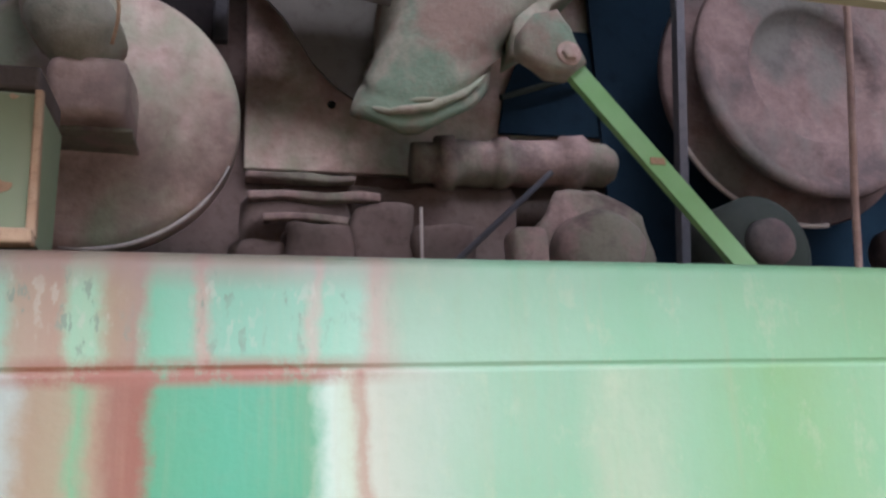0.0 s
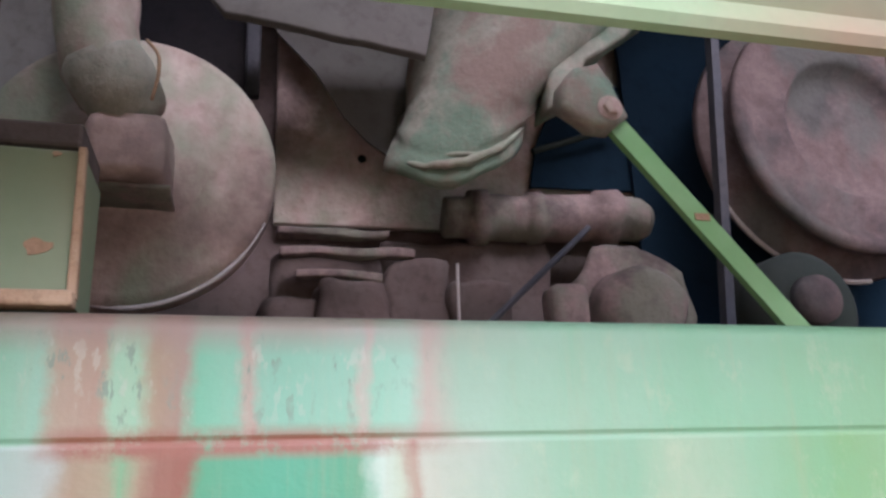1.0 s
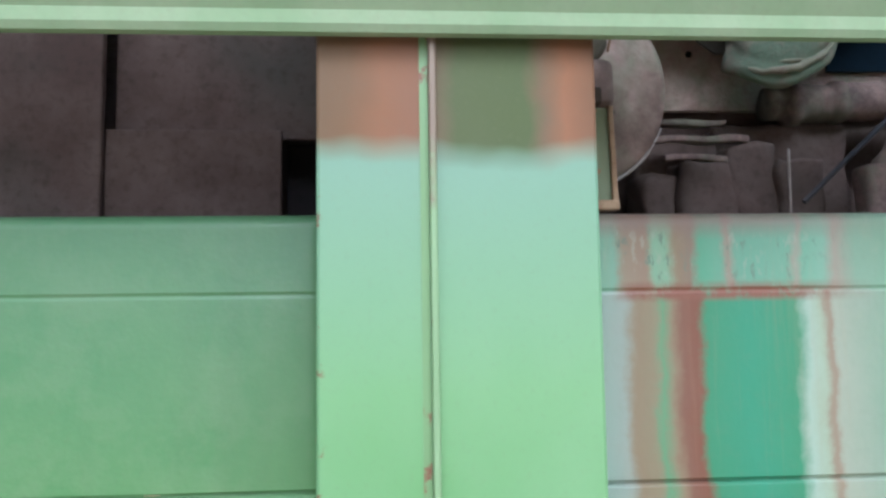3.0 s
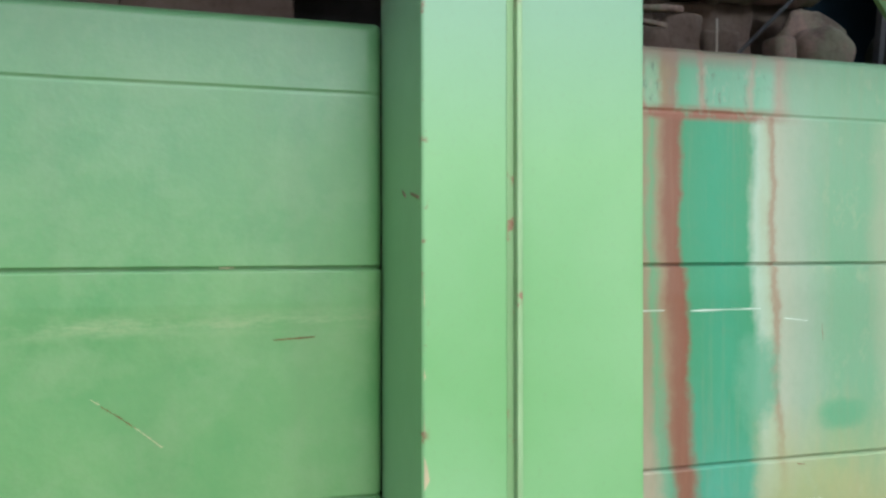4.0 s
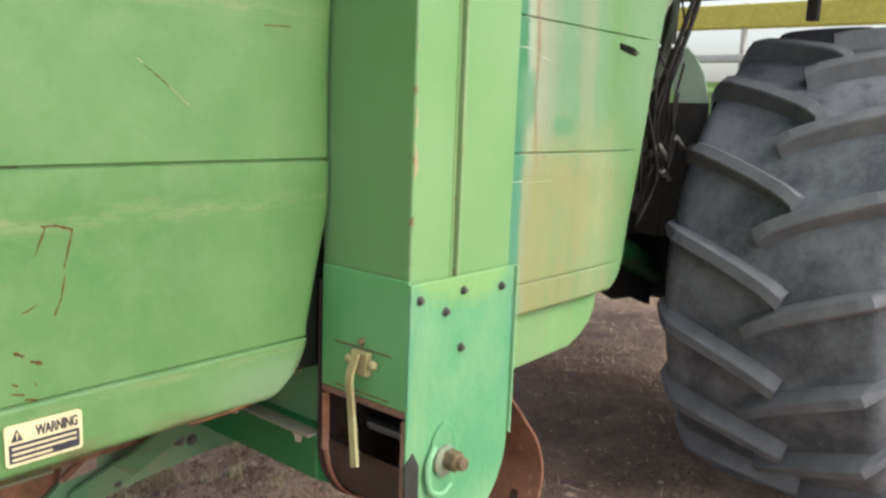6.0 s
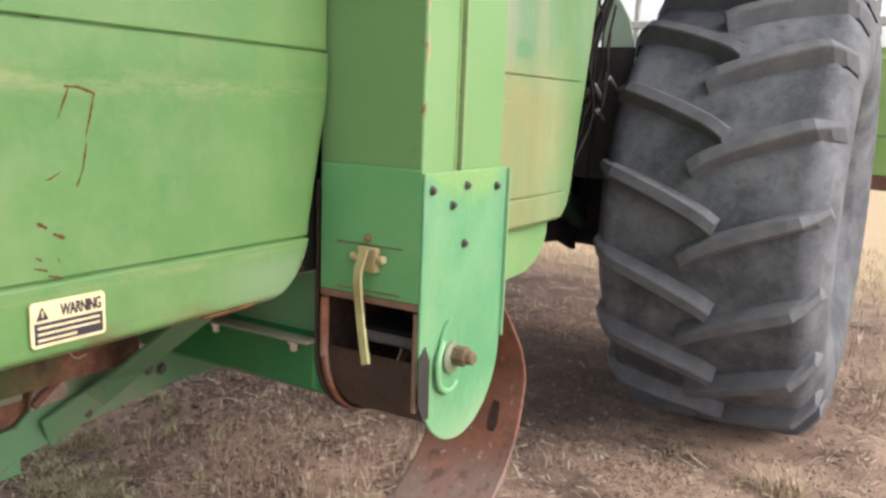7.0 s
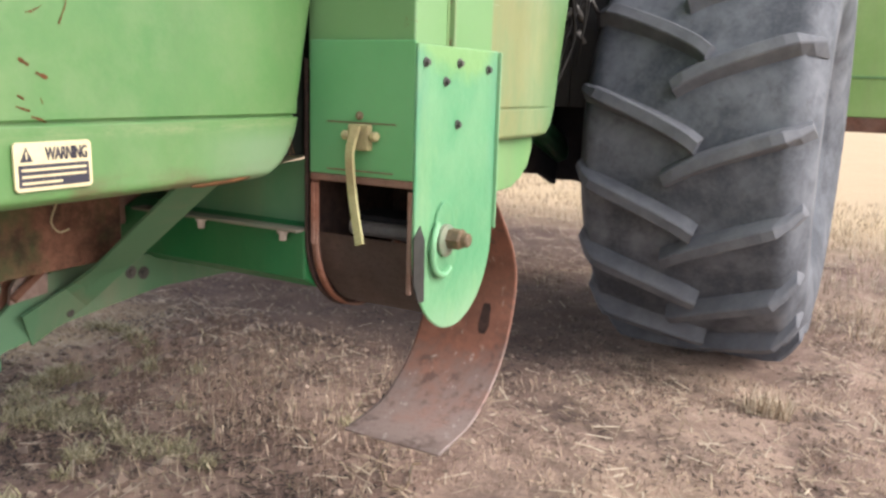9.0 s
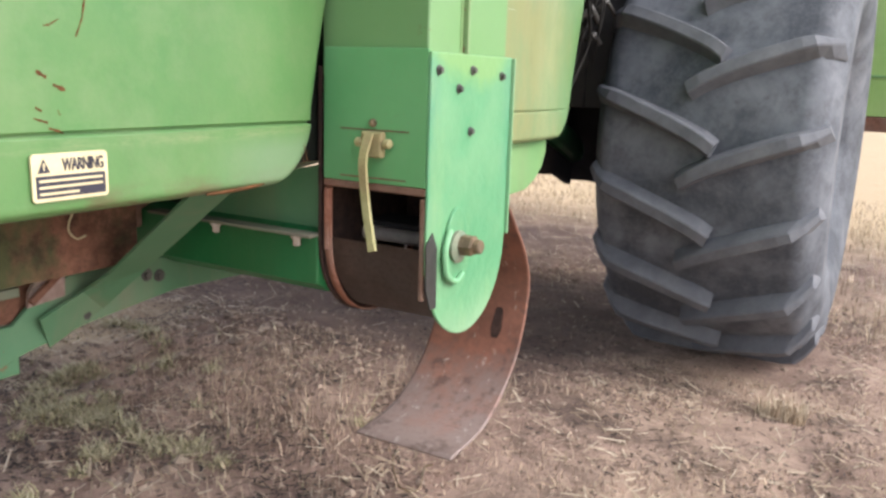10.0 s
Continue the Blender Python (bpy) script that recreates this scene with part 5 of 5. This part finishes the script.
part("shoe_side", box(-1.4, -0.84, 0.53, 0.55, 0.50, 0.66, 0.003), m_dust_mid, combine)
part("shoe_skirt", box(-1.4, -0.84, 0.52, 0.53, 0.49, 0.575, 0.003), m_shoe, combine)
part("wire_hook", tube(arc([(-0.905, 0.20, 0.90), (-0.925, 0.20, 0.868), (-0.935, 0.20, 0.842), (-0.922, 0.20, 0.824), (-0.903, 0.20, 0.826)], 5), 0.0017, 6), m_tan, combine, "bent pale wire hook", True)
part("inner_sheet", box(-1.6, -0.62, 0.60, 0.61, 0.55, 0.93, 0.002), m_murk, combine)
# Black backing added for the dark gap between rear panel and cover.
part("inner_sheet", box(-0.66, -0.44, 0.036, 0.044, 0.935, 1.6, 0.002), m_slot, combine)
part("inner_sheet", box(-1.6, -0.56, 0.520, 0.528, 0.60, 0.74, 0.002), m_murk, combine)
part("inner_skirt", box(-1.6, -0.62, 0.42, 0.43, 0.70, 0.93, 0.002), m_murk, combine, "stained brown green inner sheet")

# ---------- behind the front panel, above the tyre ----------
part("side_strip", prism([(0.955, 1.80), (1.02, 1.86), (1.24, 2.07), (1.26, 2.055), (1.03, 1.83), (0.96, 1.74)], "y", 0.045, 0.06, 0.002), m_dull, combine, "narrow diagonal dull green strip")
part("big_hose", tube(arc([(1.10, 0.10, 2.10), (1.16, 0.09, 1.85), (1.14, 0.10, 1.70), (1.06, 0.10, 1.58), (0.98, 0.10, 1.55)], 7), 0.018, 10), m_hub, combine, "dark green curved hose", True)
for k, pts in enumerate((
        [(1.21, 0.06, 2.10), (1.21, 0.035, 1.92), (1.17, 0.05, 1.78), (1.12, 0.08, 1.60), (1.10, 0.13, 1.40), (1.08, 0.16, 1.2)],
        [(1.24, 0.07, 2.10), (1.27, 0.04, 1.95), (1.22, 0.045, 1.80), (1.16, 0.075, 1.62), (1.13, 0.11, 1.45), (1.17, 0.12, 1.30)],
        [(1.05, 0.08, 1.60), (1.10, 0.10, 1.42), (1.17, 0.13, 1.33), (1.16, 0.18, 1.18)],
        [(1.08, 0.12, 1.70), (1.12, 0.14, 1.50), (1.10, 0.14, 1.36), (1.14, 0.15, 1.2)],
        [(1.20, 0.09, 2.08), (1.18, 0.08, 1.86), (1.12, 0.09, 1.66), (1.10, 0.12, 1.48), (1.16, 0.13, 1.28), (1.12, 0.15, 1.10)],
        [(1.02, 0.09, 1.50), (1.08, 0.08, 1.36), (1.15, 0.10, 1.24), (1.10, 0.14, 1.08)],
        [(1.24, 0.08, 1.56), (1.19, 0.07, 1.42), (1.20, 0.08, 1.30), (1.26, 0.12, 1.16)],
        [(1.00, 0.07, 1.72), (1.09, 0.06, 1.60), (1.07, 0.07, 1.47), (1.13, 0.09, 1.37), (1.22, 0.10, 1.33)],
        [(1.14, 0.07, 1.95), (1.21, 0.06, 1.74), (1.14, 0.07, 1.56), (1.18, 0.09, 1.40), (1.10, 0.11, 1.25)],
        [(1.22, 0.06, 1.66), (1.16, 0.06, 1.50), (1.21, 0.07, 1.38), (1.20, 0.09, 1.26), (1.14, 0.10, 1.30)])):
    part("hydraulic_hose", tube(arc(pts, 7), (0.010, 0.009, 0.007, 0.006, 0.005, 0.007, 0.005, 0.004, 0.004, 0.005)[k], 8), m_hose, combine, "black hydraulic hose", True)
for c, r, l in (((1.13, 0.13, 1.33), 0.016, 0.09), ((1.18, 0.12, 1.25), 0.013, 0.07), ((1.20, 0.10, 1.36), 0.009, 0.10)):
    v = Vector(c)
    part("hose_fitting", tube([v, v + Vector((0.35 * l, -0.3 * l, 0.4 * l)), v + Vector((0.8 * l, -0.5 * l, -0.1 * l))], [r, r * 1.1, r * 0.7], 10), m_fit, combine, "greasy steel hose fitting", True)
part("valve_block", box(1.05, 1.22, 0.17, 0.28, 1.12, 1.42, 0.012), m_hose, combine, "greasy black valve block")
part("side_frame", box(0.90, 1.42, 0.30, 0.34, 1.0, 2.04, 0.004), m_hose, combine)
# Added dark plates that hide the bright header behind the hoses.
part("backing_plate", box(1.45, 1.47, 0.215, 0.62, 1.0, 1.74, 0.003), m_plat, combine, "dark backing plate added behind the hoses")
part("backing_plate", box(1.46, 1.48, 0.06, 0.214, 1.0, 1.53, 0.003), m_plat, combine)
part("fender_plate", prism([(0.178, 1.746), (0.137, 1.707), (0.095, 1.639), (0.073, 1.548), (0.073, 1.462), (0.101, 1.417), (0.136, 1.444), (0.193, 1.512), (0.223, 1.578), (0.217, 1.669)], "x", 1.49, 1.50, 0.003), m_mint, combine, "pale mint fender plate")
part("lower_arm", tube([(0.66, 0.30, 1.02), (1.30, 0.34, 0.96), (1.75, 0.36, 0.80)], 0.06, 14), m_deep, combine, "dark green lower arm", True)
part("axle_guard", prism([(0.75, 0.93), (0.98, 0.835), (1.10, 0.842), (1.22, 0.765), (1.30, 0.772), (1.42, 0.715), (1.58, 0.70), (1.75, 0.64), (1.75, 1.1), (0.80, 1.2)], "y", 0.36, 0.40, 0.01), m_void, combine)
# cab platform
part("platform_beam", box(1.82, 1.90, -0.60, 1.2, 1.985, 2.035, 0.004), m_plat, combine, "dark platform beam")
part("platform_lip", box(1.80, 1.82, -0.60, 1.2, 1.978, 1.992, 0.002), m_strip, combine)
part("platform_deck", box(1.45, 2.9, -0.62, 1.2, 2.115, 2.15, 0.004), m_plat, combine, "dark cab platform deck")
for y in (0.05, -0.22):
    part("platform_post", box(1.83, 1.89, y - 0.035, y + 0.035, 2.02, 2.12, 0.006), m_plat, combine)
part("platform_foot", box(1.84, 1.88, -0.19, -0.145, 1.865, 1.99, 0.006), m_plat, combine)
part("corner_post", box(1.38, 1.45, 0.20, 0.30, 1.75, 2.9, 0.006), m_plat, combine)

# ---------- dry grass, straw and weeds ----------
def blades(name, n, area, tall, wide, lean, material, label, clump=0.0, seed=3, flat=False, weight=None):
    """Many thin tapered blades or lying straws as one mesh."""
    rnd = random.Random(seed)
    verts, faces = [], []
    x0, x1, y0, y1 = area
    while len(verts) < n * (4 if flat else 5):
        x, y = rnd.uniform(x0, x1), rnd.uniform(y0, y1)
        d = noise.noise(Vector((x * 2.3, y * 2.3, seed)))
        if rnd.random() > (weight(x, y) if weight else 1.0) * min(1.0, max(0.04, 0.5 + clump * d)):
            continue
        if (x - TX) ** 2 < 0.16 and abs(y - TY) < 0.42:
            continue
        a = rnd.uniform(0, 2 * math.pi)
        h = rnd.uniform(*tall)
        w = rnd.uniform(*wide)
        z = ground_z(x, y)
        ca, sa = math.cos(a), math.sin(a)
        i = len(verts)
        if flat:
            dz = rnd.uniform(-0.1, 0.25) * h
            e = (x + ca * h, y + sa * h)
            z += 0.004
            verts += [(x - sa * w, y + ca * w, z), (x + sa * w, y - ca * w, z + 0.001), (e[0] + sa * w, e[1] - ca * w, z + max(0, dz) + 0.001), (e[0] - sa * w, e[1] + ca * w, z + max(0, dz))]
            faces.append((i, i + 1, i + 2, i + 3))
        else:
            l = rnd.uniform(*lean) * h
            verts += [(x - sa * w, y + ca * w, z - 0.005), (x + sa * w, y - ca * w, z - 0.005),
                      (x + sa * w * 0.8 + ca * l * 0.35, y - ca * w * 0.8 + sa * l * 0.35, z + h * 0.55), (x - sa * w * 0.8 + ca * l * 0.35, y + ca * w * 0.8 + sa * l * 0.35, z + h * 0.55),
                      (x + ca * l, y + sa * l, z + h)]
            faces += [(i, i + 1, i + 2, i + 3), (i + 3, i + 2, i + 4)]
    me = bpy.data.meshes.new(name)
    me.from_pydata(verts, [], faces)
    me.materials.append(material)
    return tagged(new(name, me), label, "dry grass", kind="stuff")


def island(name, a, b, c, rough=0.85):
    k = Mat(name, rough)
    r = k.nt.nodes.new("ShaderNodeNewGeometry").outputs["Random Per Island"]
    k.color(k.ramp(r, [(0.0, a), (0.5, b), (1.0, c)]))
    return k.m


m_grass = island("dry_grass_blades", (0.14, 0.09, 0.068), (0.34, 0.24, 0.18), (0.58, 0.45, 0.33))
m_straw = island("bleached_straw", (0.30, 0.225, 0.155), (0.45, 0.36, 0.26), (0.62, 0.53, 0.41))
m_chaff = island("dark_chaff_bits", (0.03, 0.022, 0.018), (0.075, 0.05, 0.04), (0.16, 0.11, 0.085))
m_weed = island("grey_green_weeds", (0.21, 0.19, 0.105), (0.39, 0.35, 0.21), (0.56, 0.50, 0.36))

blades("dry_grass", 17000, (-0.7, 3.2, -1.5, 2.4), (0.006, 0.032), (0.0007, 0.0018), (0.3, 1.8), m_grass, "short dry brown grass on the soil", 3.2, 3, weight=lambda x, y: 0.12 if 0.75 < x < 2.6 and y > 0.1 else 1.0)
blades("tall_dry_grass", 1300, (-0.1, 0.85, 0.25, 1.6), (0.02, 0.07), (0.0007, 0.0016), (0.1, 0.9), m_grass, "taller dry grass under the machine", 3.0, 5)
blades("far_grass", 12000, (2.4, 8.0, -3.0, 3.5), (0.03, 0.08), (0.002, 0.004), (0.2, 1.0), m_straw, "pale dry stubble beyond the wheel", 0.8, 9, weight=lambda x, y: 0.05 if x < 4.7 and y > 0.1 else 1.0)
blades("rotted_chaff", 3200, (-0.6, 0.9, 0.2, 1.9), (0.006, 0.035), (0.0015, 0.005), (0, 0), m_chaff, "dark rotted straw under the machine", 3.0, 57, True)
blades("dark_chaff", 9000, (-0.7, 3.0, -1.5, 2.4), (0.006, 0.03), (0.0010, 0.0035), (0, 0), m_chaff, "dark brown chaff and rotted straw", 2.6, 51, True)
blades("straw_litter", 6500, (-0.7, 5.0, -1.6, 2.4), (0.02, 0.10), (0.0010, 0.0024), (0, 0), m_straw, "scattered bleached straw", 0.9, 11, True, weight=lambda x, y: 0.12 if 0.75 < x < 2.6 and y > 0.05 else 1.0)
rnd = random.Random(77)
clumps = [(rnd.gauss(-0.2, 0.09), rnd.gauss(1.4, 0.14), rnd.uniform(0.05, 0.11)) for _ in range(12)]
clumps += [(rnd.gauss(-0.27, 0.05), rnd.gauss(0.92, 0.07), rnd.uniform(0.04, 0.09)) for _ in range(6)]
clumps += [(0.48 - 0.2 * t + rnd.gauss(0, 0.03), 1.88 - 0.55 * t, rnd.uniform(0.04, 0.08)) for t in (0, 0.2, 0.45, 0.7, 1.0)]
clumps += [(rnd.uniform(-0.7, 0.3), rnd.uniform(0.3, 1.5), rnd.uniform(0.02, 0.05)) for _ in range(14)]


def in_clump(x, y):
    return max(0.004, max(1.0 - ((x - cx) ** 2 + (y - cy) ** 2) / r ** 2 for cx, cy, r in clumps))


blades("weeds", 5600, (-0.85, 0.8, 0.3, 2.0), (0.008, 0.036), (0.0013, 0.0034), (0.5, 2.2), m_weed, "clumps of low grey green weeds", 0.0, 14, weight=in_clump)
blades("dry_stalks", 600, (-0.45, 0.9, 0.1, 1.3), (0.03, 0.075), (0.0007, 0.0014), (0.1, 0.6), m_straw, "pale standing stalks of dry stubble", 3.0, 41)
blades("loose_straw", 900, (-0.6, 1.2, 1.45, 2.3), (0.03, 0.12), (0.0012, 0.0026), (0, 0), m_straw, "bleached straw on the ground beyond the machine", 0.6, 43, True)
blades("weed_tuft", 260, (1.13, 1.28, -0.78, -0.62), (0.03, 0.085), (0.0015, 0.003), (0.2, 0.9), m_straw, "yellowish dry tuft beside the wheel", 0.5, 21)


def clods(n, area, seed, size=1.0):
    """Small lumps of soil and gravel as one mesh."""
    rnd = random.Random(seed)
    verts, faces = [], []
    for _ in range(n):
        x, y = rnd.uniform(*area[:2]), rnd.uniform(*area[2:])
        r = size * rnd.uniform(0.003, 0.011) * (1.8 if rnd.random() < 0.08 else 1)
        z = ground_z(x, y)
        i = len(verts)
        a0 = rnd.uniform(0, 6)
        ring = [(x + r * rnd.uniform(0.7, 1.3) * math.cos(a0 + k * 1.257), y + r * rnd.uniform(0.7, 1.3) * math.sin(a0 + k * 1.257), z + r * rnd.uniform(0.0, 0.3)) for k in range(5)]
        verts += ring + [(x + r * rnd.uniform(-0.3, 0.3), y + r * rnd.uniform(-0.3, 0.3), z + r * rnd.uniform(0.6, 1.0)), (x, y, z - r)]
        for k in range(5):
            faces.append((i + k, i + (k + 1) % 5, i + 5))
            faces.append((i + (k + 1) % 5, i + k, i + 6))
    me = bpy.data.meshes.new("soil_clods")
    me.from_pydata(verts, [], faces)
    me.materials.append(m_clod)
    return tagged(new("soil_clods", me), "small lumps of dry brown soil", "soil", kind="stuff")


m_clod = island("dry_soil_lumps", (0.12, 0.085, 0.065), (0.22, 0.16, 0.125), (0.36, 0.28, 0.22))
clods(5200, (-0.7, 3.4, -1.5, 2.4), 31)
clods(900, (-0.5, 1.0, 0.7, 1.75), 33, 1.7)
# dark worn holes in the hanging door
for a, yy, ln in ((0.585, -0.150, 0.038),):
    i = int(a * (len(door_line) - 1))
    p, d = door_line[i], (door_line[i + 1] - door_line[i - 1]).normalized()
    bm = lathe([(0.0130, 0.0), (0.0145, 0.0012)], (0, 0, 0), "z", 18)
    for v in bm.verts:
        v.co.x *= 1 + 0.35 * noise.noise(Vector((v.co.y * 90, 3.1, a * 9)))
        v.co.y *= 1 + 0.25 * noise.noise(Vector((v.co.x * 90, 7.7, a * 5)))
    face = Matrix(((0, d.x, d.z), (1, 0, 0), (0, d.z, -d.x))).to_4x4()
    bm.transform(Matrix.Translation((p.x + d.z * 0.0034, yy, p.z - d.x * 0.0034)) @ face @ Matrix.Diagonal((1, ln / 0.012, 1, 1)))
    part("worn_hole", bm, m_worn, door)

# loop of wire on the soil
line = [(0.138, 0.236), (0.054, 0.200), (-0.024, 0.138), (-0.066, 0.089), (-0.030, 0.060), (0.047, 0.090), (0.094, 0.091)]
wire = part("wire_loop", tube(arc([(x, y, ground_z(x, y) + 0.004 + 0.012 * (k % 2)) for k, (x, y) in enumerate(line)], 6), 0.003, 6), m_bolt)
tagged(wire, "thin rusty loop of wire lying on soil", "wire")
